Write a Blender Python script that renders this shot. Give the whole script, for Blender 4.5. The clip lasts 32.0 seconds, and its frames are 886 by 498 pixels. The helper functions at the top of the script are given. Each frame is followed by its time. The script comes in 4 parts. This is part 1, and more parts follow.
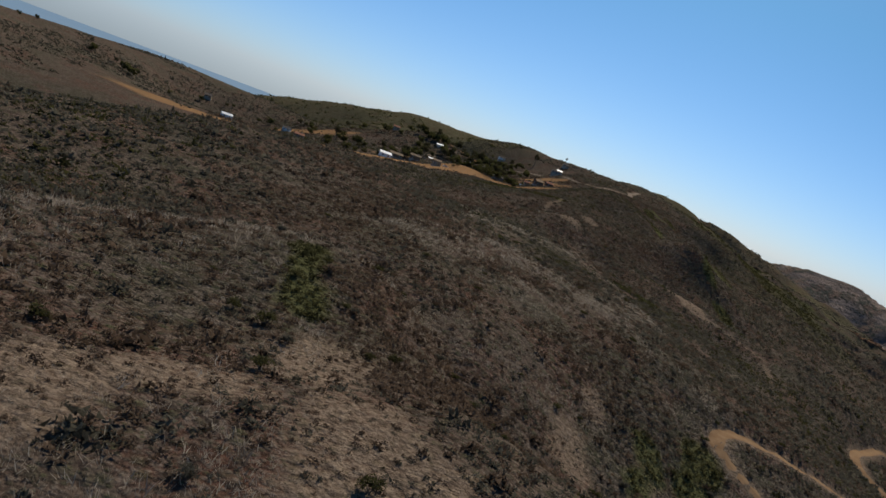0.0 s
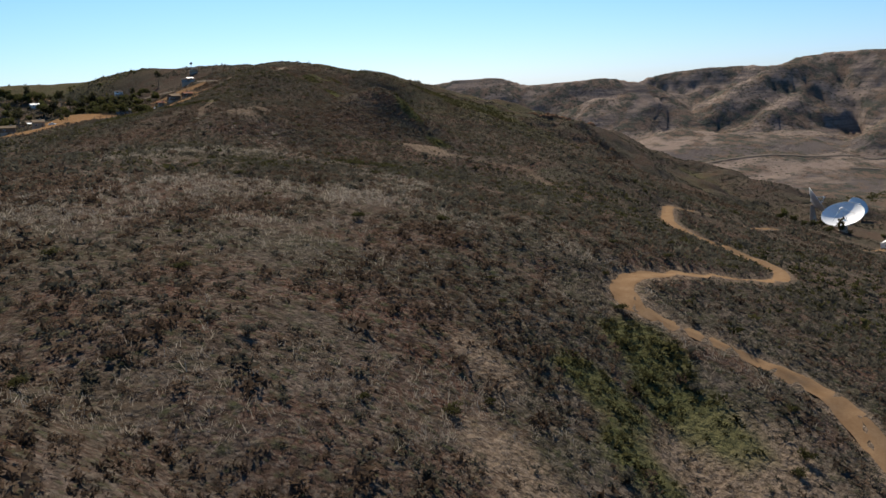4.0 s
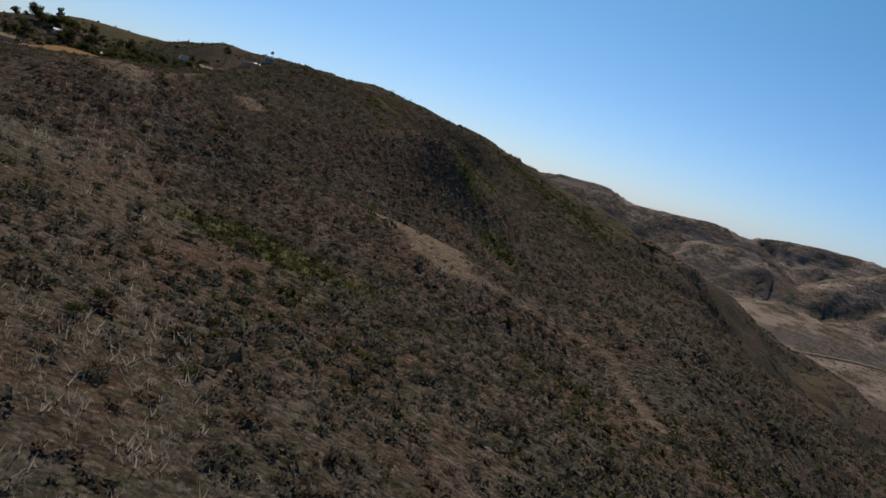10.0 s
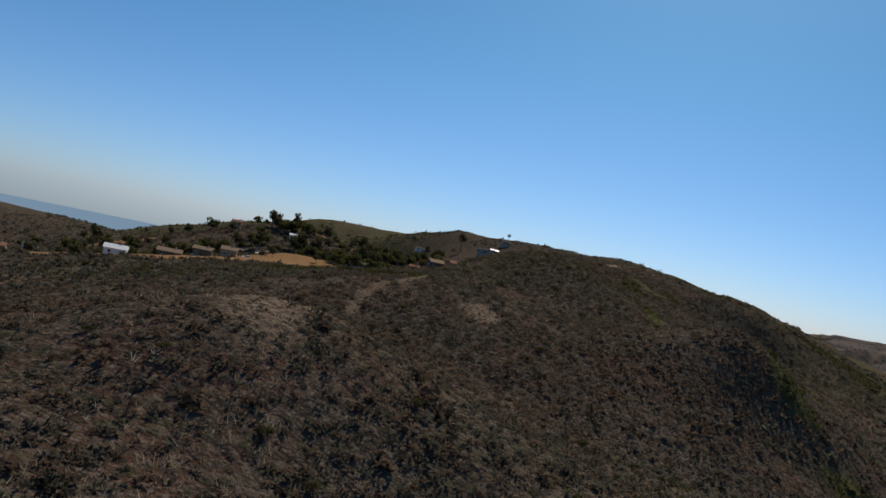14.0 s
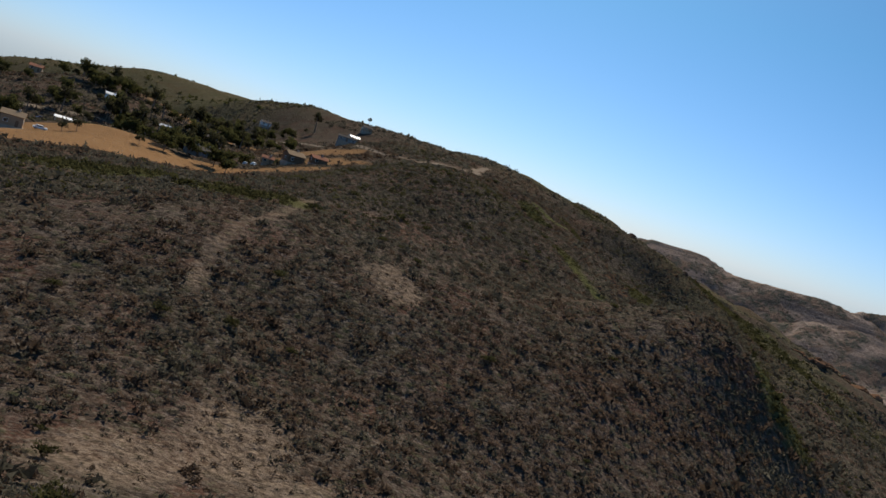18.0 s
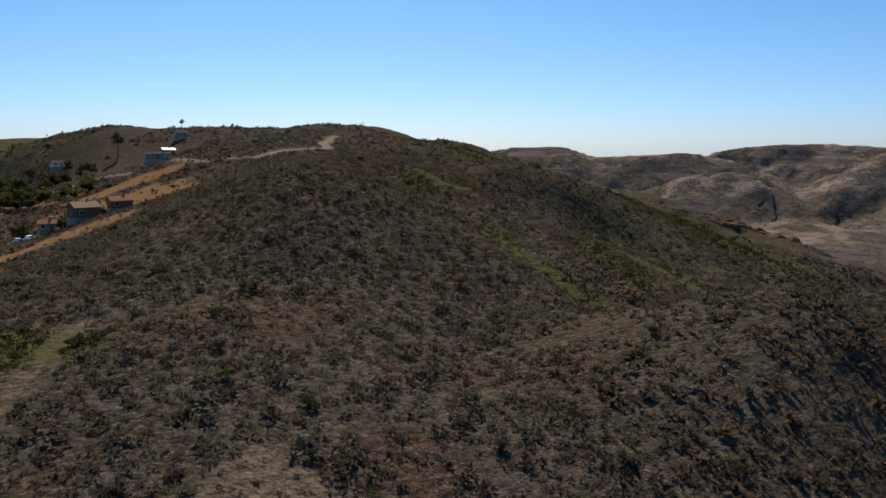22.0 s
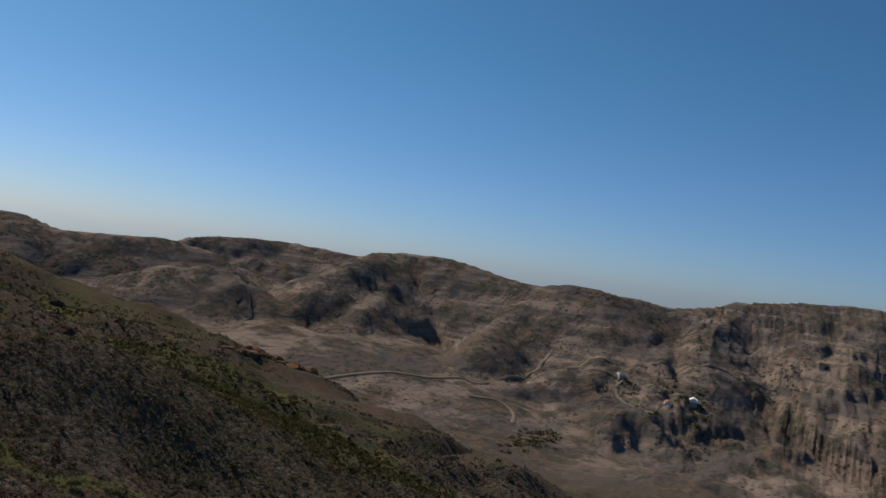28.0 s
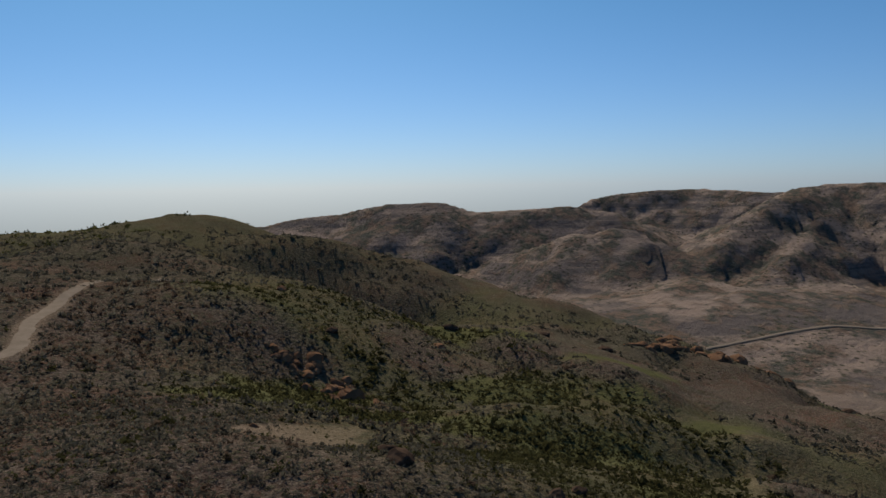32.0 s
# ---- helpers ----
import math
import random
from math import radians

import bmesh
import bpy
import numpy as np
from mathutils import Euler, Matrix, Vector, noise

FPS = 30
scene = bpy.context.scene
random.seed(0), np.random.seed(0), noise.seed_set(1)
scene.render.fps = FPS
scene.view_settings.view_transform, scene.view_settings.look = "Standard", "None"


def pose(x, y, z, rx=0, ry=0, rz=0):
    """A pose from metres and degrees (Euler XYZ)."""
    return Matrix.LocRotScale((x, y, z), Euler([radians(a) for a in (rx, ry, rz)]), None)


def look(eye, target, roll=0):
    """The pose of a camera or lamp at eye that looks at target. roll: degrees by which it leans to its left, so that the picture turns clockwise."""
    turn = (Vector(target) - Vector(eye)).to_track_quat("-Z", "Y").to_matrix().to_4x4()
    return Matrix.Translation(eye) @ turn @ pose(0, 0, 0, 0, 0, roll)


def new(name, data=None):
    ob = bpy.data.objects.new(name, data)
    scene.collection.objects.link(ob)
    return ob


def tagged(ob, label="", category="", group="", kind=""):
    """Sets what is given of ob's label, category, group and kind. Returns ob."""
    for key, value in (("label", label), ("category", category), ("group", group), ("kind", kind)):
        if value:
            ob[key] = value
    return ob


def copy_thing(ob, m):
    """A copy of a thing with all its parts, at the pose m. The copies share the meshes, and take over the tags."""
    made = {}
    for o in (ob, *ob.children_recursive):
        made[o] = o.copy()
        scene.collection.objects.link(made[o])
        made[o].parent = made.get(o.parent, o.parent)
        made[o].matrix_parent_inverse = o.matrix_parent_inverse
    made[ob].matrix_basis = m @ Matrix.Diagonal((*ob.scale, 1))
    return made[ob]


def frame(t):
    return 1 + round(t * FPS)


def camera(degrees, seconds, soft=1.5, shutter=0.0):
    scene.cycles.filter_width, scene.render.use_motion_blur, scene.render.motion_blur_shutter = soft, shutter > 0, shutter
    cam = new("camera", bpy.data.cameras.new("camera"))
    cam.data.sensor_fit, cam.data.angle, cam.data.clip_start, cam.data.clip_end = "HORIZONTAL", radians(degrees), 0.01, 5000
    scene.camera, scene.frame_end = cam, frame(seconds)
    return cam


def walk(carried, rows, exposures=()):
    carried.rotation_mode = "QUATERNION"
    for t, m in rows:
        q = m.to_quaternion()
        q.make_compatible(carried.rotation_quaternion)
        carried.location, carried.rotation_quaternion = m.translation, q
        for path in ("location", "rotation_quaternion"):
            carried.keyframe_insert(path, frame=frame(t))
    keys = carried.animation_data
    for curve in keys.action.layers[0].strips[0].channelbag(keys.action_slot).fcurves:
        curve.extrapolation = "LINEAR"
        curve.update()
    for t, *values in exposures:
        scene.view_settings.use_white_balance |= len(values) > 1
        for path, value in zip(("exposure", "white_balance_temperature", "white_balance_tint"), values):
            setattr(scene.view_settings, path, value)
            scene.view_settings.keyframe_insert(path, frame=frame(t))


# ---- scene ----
cam = camera(57.7, 32.0)
PATH = [
    (0, -3.41, 5.53, -3.98, 81.66, -20.51, -4.67),
    (0.5, -0.03, 14.14, -6.08, 79.82, -25.67, 0.70),
    (1, 2.43, 23.74, -7.86, 82.41, -24.10, 2.20),
    (1.5, 3.44, 34.03, -9.33, 82.44, -19.79, 1.27),
    (2, 3.91, 44.76, -10.68, 83.41, -10.03, -4.18),
    (2.5, 3.86, 57.83, -11.71, 82.19, -7.06, -14.71),
    (3, 4.41, 69.51, -11.92, 77.08, -5.21, -18.63),
    (3.5, 5.35, 81.43, -13.52, 77.42, -0.66, -25.08),
    (5.5, 46.90, 125.87, -20.25, 83.12, 3.76, -36.72),
    (6, 53.37, 137.32, -20.76, 83.50, 5.55, -33.33),
    (6.5, 59.98, 147.97, -21.28, 83.96, -0.31, -27.90),
    (7, 65.94, 157.98, -21.99, 84.06, -4.98, -25.62),
    (7.5, 71.51, 167.65, -21.97, 83.72, -7.10, -24.31),
    (8, 77.09, 178.11, -21.67, 84.00, -6.77, -23.42),
    (8.5, 82.86, 189.19, -21.08, 87.12, -4.11, -25.08),
    (9, 88.60, 199.72, -20.21, 88.21, -2.36, -26.67),
    (9.5, 93.40, 209.15, -19.64, 85.09, -4.10, -27.50),
    (10, 98.53, 218.48, -19.24, 82.60, -16.16, -22.81),
    (10.5, 104.14, 229.20, -19.45, 78.05, -23.01, -11.78),
    (11, 108.30, 239.07, -19.79, 77.58, -22.64, -2.52),
    (11.5, 111.57, 249.18, -19.32, 85.65, -17.45, 0.89),
    (12, 113.68, 259.19, -18.60, 85.26, -18.47, 6.51),
    (12.5, 114.94, 268.07, -17.06, 84.19, -19.45, 12.17),
    (13, 114.77, 277.78, -15.57, 86.58, -19.83, 11.07),
    (13.5, 113.74, 287.22, -13.53, 89.81, -15.39, 2.85),
    (14, 112.50, 296.17, -12.15, 90.57, -11.60, -5.53),
    (14.5, 112.40, 304.43, -11.42, 89.74, -6.58, -12.94),
    (16.5, 106.71, 340.58, -2.47, 80.78, -40.28, -4.31),
    (17, 106.34, 350.30, -2.76, 83.26, -32.16, -8.75),
    (17.5, 105.88, 360.22, -3.18, 82.98, -29.98, -11.68),
    (18, 105.35, 369.83, -3.38, 84.51, -17.76, -17.62),
    (18.5, 106.47, 380.46, -3.64, 83.15, -11.69, -19.14),
    (19, 107.24, 389.76, -2.91, 86.43, -2.89, -26.09),
    (19.5, 108.87, 399.14, -1.08, 88.86, 3.49, -30.30),
    (20, 111.43, 408.29, 1.02, 88.22, -0.95, -31.35),
    (20.5, 115.36, 417.68, 2.11, 84.06, -2.07, -31.38),
    (21, 118.98, 426.68, 2.41, 80.50, -1.27, -30.30),
    (21.5, 123.07, 435.45, 3.03, 82.01, -0.86, -29.66),
    (22, 127.77, 444.33, 3.33, 82.60, -0.23, -28.73),
    (22.5, 132.86, 454.36, 3.48, 84.23, -9.98, -18.81),
    (23, 137.08, 464.05, 4.48, 88.21, -13.53, -11.65),
    (23.5, 141.17, 474.43, 5.90, 91.27, -12.76, -9.85),
    (24, 144.35, 483.76, 7.34, 91.70, -9.85, -9.76),
    (24.5, 147.13, 493.25, 9.29, 91.54, -9.57, -14.62),
    (25, 149.95, 501.54, 10.56, 90.57, -10.43, -22.95),
    (25.5, 152.39, 509.30, 12.10, 88.62, -10.47, -33.81),
    (26, 154.68, 518.12, 13.24, 88.11, -12.10, -42.64),
    (26.5, 156.68, 525.74, 15.94, 84.49, -6.84, -50.66),
    (28.5, 186.21, 557.54, 23.93, 92.40, -8.41, -67.40),
    (29, 194.42, 562.70, 25.80, 93.55, -7.23, -62.80),
    (29.5, 201.86, 567.88, 28.31, 92.11, -10.66, -58.95),
    (30, 208.47, 572.48, 31.29, 89.40, -11.45, -54.92),
    (30.5, 214.75, 576.12, 33.96, 87.06, -9.19, -50.18),
    (31, 220.75, 579.59, 36.89, 86.42, -4.18, -45.24),
    (31.5, 227.01, 583.90, 39.39, 86.25, -1.02, -41.66),
    (32, 233.09, 587.84, 42.13, 85.55, 0.99, -37.36),
]
EXPOSURES = [(0, 0.05), (1, 0.05), (2, 0.1), (3, 0.65), (5.5, 0.3), (7, 0.25), (8, 0.3), (9, -0.1), (10, 0.05), (11, 0.9), (12, 0.25), (13, 0.35), (14, 0.0), (14.5, 0.0), (16.5, 0.15), (17, 0.2), (18, 0.25), (19, 0.15), (20, 0.05), (21, 0.3), (22, 0.3), (23, 0.1), (24, -0.15), (26, -0.2), (29, -0.2), (30, -0.15), (32, -0.1)]
walk(cam, [(t, pose(*row)) for t, *row in PATH], EXPOSURES)

# ---- sky and sun: the sun stands ahead of the flight, so the slopes are seen from their shaded side ----
SUN_AZ, SUN_EL = 21.0, 40.0
world = bpy.data.worlds.new("sky")
scene.world = world
world.use_nodes = True
wn = world.node_tree.nodes
sky = wn.new("ShaderNodeTexSky")
sky.sky_type = "NISHITA"
sky.sun_disc = False
sky.sun_elevation, sky.sun_rotation = radians(SUN_EL), radians(SUN_AZ)
sky.altitude, sky.air_density, sky.dust_density, sky.ozone_density = 0, 0.8, 0.35, 2.0
tint = wn.new("ShaderNodeMix")
tint.data_type, tint.blend_type = "RGBA", "MULTIPLY"
tint.inputs[0].default_value = 1.0
shade, sky_way, split, rise = wn.new("ShaderNodeMix"), wn.new("ShaderNodeTexCoord"), wn.new("ShaderNodeSeparateXYZ"), wn.new("ShaderNodeMapRange")
shade.data_type = "RGBA"
shade.inputs[6].default_value, shade.inputs[7].default_value = (0.68, 0.88, 1.30, 1), (0.50, 0.95, 1.19, 1)
rise.inputs["From Min"].default_value, rise.inputs["From Max"].default_value = 0.0, 0.26
for way_out, way_in in ((sky_way.outputs["Generated"], split.inputs[0]), (split.outputs[2], rise.inputs["Value"]), (rise.outputs[0], shade.inputs[0]), (shade.outputs[2], tint.inputs[7])):
    world.node_tree.links.new(way_out, way_in)
world.node_tree.links.new(sky.outputs[0], tint.inputs[6])
world.node_tree.links.new(tint.outputs[2], wn["Background"].inputs[0])
wn["Background"].inputs[1].default_value = 0.069
sun = new("sun", bpy.data.lights.new("sun", "SUN"))
sun.data.energy, sun.data.angle, sun.data.color = 5.0, radians(0.5), (1.0, 0.90, 0.75)
sd = Vector((math.sin(radians(SUN_AZ)) * math.cos(radians(SUN_EL)), math.cos(radians(SUN_AZ)) * math.cos(radians(SUN_EL)), math.sin(radians(SUN_EL))))
sun.matrix_world = look((0, 0, 300), Vector((0, 0, 300)) - sd)
scene.view_settings.exposure = 0.0


# ---- land: heights from the plan's ridges, spurs and gullies, with finer relief on top ----
def lattice(ix, iy, seed):
    h = np.sin(ix * 127.1 + iy * 311.7 + seed * 74.7) * 43758.5453
    return h - np.floor(h)


def value_noise(x, y, seed=0):
    ix, iy = np.floor(x), np.floor(y)
    u, v = x - ix, y - iy
    u, v = u * u * (3 - 2 * u), v * v * (3 - 2 * v)
    a, b = lattice(ix, iy, seed), lattice(ix + 1, iy, seed)
    c, d = lattice(ix, iy + 1, seed), lattice(ix + 1, iy + 1, seed)
    return (a + (b - a) * u) * (1 - v) + (c + (d - c) * u) * v


def fbm(x, y, size, octaves=4, seed=0):
    total, amp, norm = 0.0, 1.0, 0.0
    for o in range(octaves):
        total = total + amp * (value_noise(x / size, y / size, seed + o) - 0.5)
        norm += amp
        amp, size = amp * 0.5, size * 0.49
    return 2 * total / norm


def ridged(x, y, size, octaves=4, seed=0):
    total, amp, norm = 0.0, 1.0, 0.0
    for o in range(octaves):
        total = total + amp * (1 - np.abs(2 * value_noise(x / size, y / size, seed + o) - 1))
        norm += amp
        amp, size = amp * 0.5, size * 0.47
    return total / norm


def step(a, b, v):
    u = np.clip((v - a) / (b - a), 0, 1)
    return u * u * (3 - 2 * u)


def smooth_line(points, gap=2.0):
    """A line through the points, rounded at its corners, with places about a gap apart."""
    p = np.array(points, float)
    p = np.vstack([2 * p[0] - p[1], p, 2 * p[-1] - p[-2]])
    out = []
    for a, b, c, d in zip(p[:-3], p[1:-2], p[2:-1], p[3:]):
        n = max(2, int(np.hypot(*(c - b)) / gap))
        for u in np.linspace(0, 1, n, endpoint=False):
            out.append(0.5 * (2 * b + (c - a) * u + (2 * a - 5 * b + 4 * c - d) * u ** 2 + (3 * b - a - 3 * c + d) * u ** 3))
    out.append(p[-2])
    return np.array(out)


LAND = {
    "sandy_spur": [(26, 179, -35.8)],
    "spur_foot": [(58, 115, -56.4), (141, 154, -70.4), (179, 166, -79.4)],
    "west_shoulder": [(-90, 218, -35.5), (-51, 320, -28.9), (-154, 77, -41.1), (-154, 384, -65.4), (0, 230, -33.9)],
    "start": [(0, -51, -54.4), (0, -384, -70.5), (-320, -128, -55.1), (256, -128, -114.8)],
    "switchback": [(201, 234, -70.9), (256, 243, -80.5), (333, 326, -94.5)],
    "knoll": [(51, 422, -40), (51, 538, -33.9)],
    "dark_hill": [(237, 696, -2.1), (274, 870, 6.7), (246, 1042, 6.4)],
    "outcrop_spur": [(224, 512, -17.3)],
    "field": [(119, 614, -25.7), (77, 640, -27.2), (51, 650, -32.9), (3, 673, -44.5), (60, 592, -29.7), (100, 586, -25.2), (20, 615, -36.3), (-30, 660, -47)],
    "village": [(82, 696, -25.4), (92, 742, -33.2), (64, 896, -14.4), (0, 1152, -44.2), (-128, 896, -60.3), (64, 1536, -28.7)],
    "west_knob": [(-200, 900, -56.4), (-260, 850, -43.8), (-330, 780, -40), (-130, 960, -47.1)],
    "west_hills": [(-512, 1024, -67.5), (-704, 896, -84.9), (-384, 1472, -114.8), (-896, 384, -35.6), (-1152, 1152, 2.8)],
    "dish_bench": [(577, 447, -141.3), (512, 379, -135.9), (480, 356, -133.7), (666, 538, -158.5), (717, 435, -156.2), (896, 486, -184.3)],
    "valley": [(1681, 841, -267.6), (1881, 1061, -236.9), (2290, 851, -246.7), (1280, 0, -267.7), (2176, -256, -252.5), (1664, 1920, -210.4)],
    "valley_deep": [(2250, 1230, -235.5), (2420, 950, -239.6), (2400, 500, -249.7), (2380, 150, -250.6), (1500, 1420, -162.6), (1950, 1480, -163.4), (1750, 2150, -188.3), (2350, 2450, -189.5), (1350, 1250, -205.2)],
    "gully_mouth": [(205, 461, -42.7), (235, 480, -44.1), (258, 520, -38.6)],
    "rim": [(0, 4900, -526.9), (4900, 0, -155.7), (-4900, 0, -148.1), (0, -4900, -135.5), (4000, 4000, -146.2), (-3400, 3400, -275.1), (-1500, 3500, -442.8)],
    "dish_road": [(260, 321, -70), (297, 335, -79), (353, 353, -93), (419, 367, -110), (494, 387, -129.1)],
    "first_spur": [(1, 138, -31.3), (16, 124, -37.8), (-10, 109, -34.8), (-10, 85, -33.6), (-22, 118, -33.9), (2, 73, -32.3), (-23, 155, -34.2), (17, 106, -36.3)],
    "clearing_slope": [(168, 429, -41.8), (178, 400, -45.3), (178, 331, -50), (214, 318, -52.4), (119, 323, -39.3), (160, 384, -38.3), (167, 349, -42.1), (180, 308, -50.9), (238, 306, -67.9), (221, 344, -45.9), (177, 377, -40.9), (99, 324, -35.7), (107, 345, -36.2), (120, 365, -36.1), (111, 419, -30.5), (108, 402, -22.3), (191, 362, -43.9)],
    "brush_slope": [(138, 271, -44.8), (138, 207, -54.5), (116, 252, -41.8), (101, 215, -42.5), (70, 199, -40.3)],
    "dark_hill_west": [(183, 530, -23.4), (132, 541, -19.3), (145, 504, -23.9), (116, 506, -23.5), (169, 596, -7.4), (191, 613, -2.7), (130, 570, -18.8), (159, 531, -20.9), (188, 587, -9.8), (207, 612, -7)],
    "village_edge": [(151, 701, -18.9), (140, 731, -27.4), (127, 664, -27.2), (195, 832, -4.8), (235, 665, -2.9), (192, 865, -9.1), (145, 857, -25.5)],
    "pad_ridge": [(324, 586, -42.7), (309, 701, -5.6), (353, 819, -13.8), (315, 715, -8.7), (335, 688, -14.9), (289, 770, -6), (275, 733, -2.5), (326, 700, -10.4), (332, 841, 0.4), (375, 843, -8.4), (300, 660, -25.1)],
    "dark_hill_east": [(247, 594, -24.9), (225, 543, -26), (256, 625, -17.7), (248, 640, -14.4), (219, 584, -16.2)],
    "lower_meadows": [(647, 1016, -44.7), (580, 891, -53), (455, 784, -35.9), (650, 898, -60.1), (670, 795, -89.8), (486, 743, -50.9), (464, 885, -23), (422, 832, -25.3), (561, 912, -44.8), (591, 837, -67.9), (512, 723, -61.9)],
    "far_lowland": [(1000, 2200, -154.7), (1500, 2500, -179.6), (2300, 2300, -189.9), (2900, 1400, -200), (2900, 600, -200), (2900, -300, -219.9), (600, 2400, -108.7), (300, 2300, -150.5), (-300, 2300, -170.5)],
    "ridge_peak": [(250, 900, 7.4), (300, 970, 11.5), (345, 1010, 18), (420, 1130, 6.6), (330, 1120, 3), (520, 1120, 3.4), (600, 1080, -21.3), (470, 1010, -53), (700, 1040, -73.6), (760, 1120, -124.9), (395, 930, 2.3)],
    "ridge_road_bench": [(274, 836, 3.2), (280, 855, 4.2), (289, 872, 4.9), (296, 888, 6.3), (308, 905, 8.9), (326, 925, 5.5)],
    "rounded_hills": [(63, 1280, -12.7), (145, 1150, -8), (190, 1050, 12.3), (100, 1215, -16.3), (165, 1100, -1.5), (0, 1350, -11.7), (-90, 1420, -29.6), (-200, 1500, -55.2), (234, 985, 12.9), (40, 1120, -73.7), (-60, 1200, -56.7), (130, 1010, -45.4)],
    "west_hill": [(-230, 700, -51), (-330, 650, -35.3), (-420, 600, 3.8), (-270, 1090, -49.3), (-180, 850, -68.8), (-300, 900, -39.5), (-560, 560, 14.8), (-240, 420, -80.9)],
}
SPOTS = np.array([p for line in LAND.values() for p in line], float)
SOFT = np.clip(22 + 0.32 * (np.hypot(SPOTS[:, 0] - 200, SPOTS[:, 1] - 500) - 330), 22, 190)


def spread(d, soft):
    return np.sqrt(d * d + soft ** 2)


VALLEY_LINE = [(1150, 1180), (1500, 1130), (1800, 1000), (2100, 850), (2350, 650)]


def valley_floor(x, y):
    best = np.full(x.shape, 1e9)
    for ax, ay in smooth_line(VALLEY_LINE, 60.0):
        best = np.minimum(best, np.hypot(x - ax, y - ay))
    return step(440, 160, best)


def hollows(x, y):
    """Hollows (near one) and the rounded spurs between them (near zero) on the mid slopes."""
    return ridged(x + 24 * fbm(x, y, 90, 2, 41), y + 14 * fbm(x, y, 90, 2, 44), 125, 3, 42)


def relief(x, y):
    """Folds and roughness that lie over the plan."""
    far = step(450, 1800, np.hypot(x - 150, y - 450))
    z = (1 - far) * (1.2 * fbm(x, y, 45, 3, 1)) + 0.35 * fbm(x, y, 9, 3, 2)
    spurs = step(330, 480, x) * step(460, 600, y) * (1 - step(900, 1300, x))
    z = z + spurs * (32 * (0.62 - hollows(x, y)) + 2.4 * (0.6 - ridged(x, y, 24, 2, 43)))
    lower = step(420, 760, x) * step(-900, 100, y) * (1 - step(1000, 1500, x))
    z = z + lower * 20 * (0.62 - ridged(x + 40 * fbm(x, y, 200, 2, 9), y, 150, 4, 3))
    behind = step(950, 1250, y) * step(800, 500, x)
    z = z + behind * 9 * (0.6 - ridged(x, y, 110, 3, 24))
    rough = step(1000, 1700, x) * (1 - 0.88 * valley_floor(x, y))
    return z + rough * 56 * (0.6 - ridged(x + 60 * fbm(x, y, 150, 2, 17), y, 230, 5, 15))


def plan_weights():
    n = len(SPOTS)
    a = np.zeros((n + 3, n + 3))
    dx = SPOTS[:, None, :2] - SPOTS[None, :, :2]
    a[:n, :n] = spread(np.hypot(dx[..., 0], dx[..., 1]), SOFT)
    poly = np.c_[np.ones(n), SPOTS[:, :2] / 1000]
    a[:n, n:], a[n:, :n] = poly, poly.T
    return np.linalg.solve(a, np.r_[SPOTS[:, 2] - relief(SPOTS[:, 0], SPOTS[:, 1]), 0, 0, 0])


WEIGHTS = plan_weights()

DIRT_ROAD = [(118, 104), (108, 122), (107, 140), (113, 153), (116, 161), (113, 169), (106, 176), (101, 184), (104, 191), (112, 196), (124, 199), (143, 205), (160, 211), (178, 219), (200, 231), (208, 240), (207, 254), (204, 268), (212, 284), (228, 300), (243, 314), (252, 322), (264, 323), (297, 335), (353, 353), (419, 367), (494, 387), (540, 402)]
RIDGE_ROAD = [(216, 792), (224, 788), (238, 800), (255, 812), (268, 819), (274, 836), (280, 855), (289, 872), (296, 888), (308, 905), (326, 925), (348, 940)]


def plan_height(x, y):
    z = WEIGHTS[-3] + WEIGHTS[-2] * x / 1000 + WEIGHTS[-1] * y / 1000
    for (px, py, _), w, soft in zip(SPOTS, WEIGHTS, SOFT):
        z = z + w * spread(np.hypot(x - px, y - py), soft)
    return z


def road_profile(points):
    line = smooth_line(points, 3.0)
    z = plan_height(line[:, 0], line[:, 1]) + relief(line[:, 0], line[:, 1])
    pad = np.r_[[z[0]] * 3, z, [z[-1]] * 3]
    return line, np.convolve(pad, np.ones(7) / 7, "valid") - 0.5


ROADS = [(*road_profile(DIRT_ROAD), 2.3), (*road_profile(RIDGE_ROAD), 2.4)]


GULLIES = [
    ([(229, 662), (224, 627), (221, 598), (222, 570), (230, 535), (238, 500)], 3.0, 6.0),
    ([(279, 708), (271, 667), (266, 635), (261, 609), (258, 585), (256, 555), (262, 520)], 3.0, 7.0),
    ([(250, 650), (247, 622), (242, 602), (238, 586), (234, 560)], -3.2, 5.5),
    ([(6, 178), (20, 150), (40, 122), (66, 102), (90, 88)], 4.5, 8.0),
    ([(126, 480), (140, 462), (165, 446), (200, 442)], 2.5, 11.0),
    ([(70, 140), (82, 158), (90, 176), (92, 195)], 2.2, 6.0),
    ([(300, 830), (330, 812), (372, 800), (420, 780), (470, 770)], 4.0, 18.0),
    ([(360, 900), (385, 870), (400, 840), (410, 800)], 2.5, 16.0),
    ([(440, 960), (470, 930), (480, 890), (490, 840)], 4.5, 20.0),
    ([(360, 740), (420, 735), (470, 715), (520, 690)], 4.0, 16.0),
    ([(400, 770), (450, 752), (500, 735), (560, 720)], -5.0, 16.0),
]


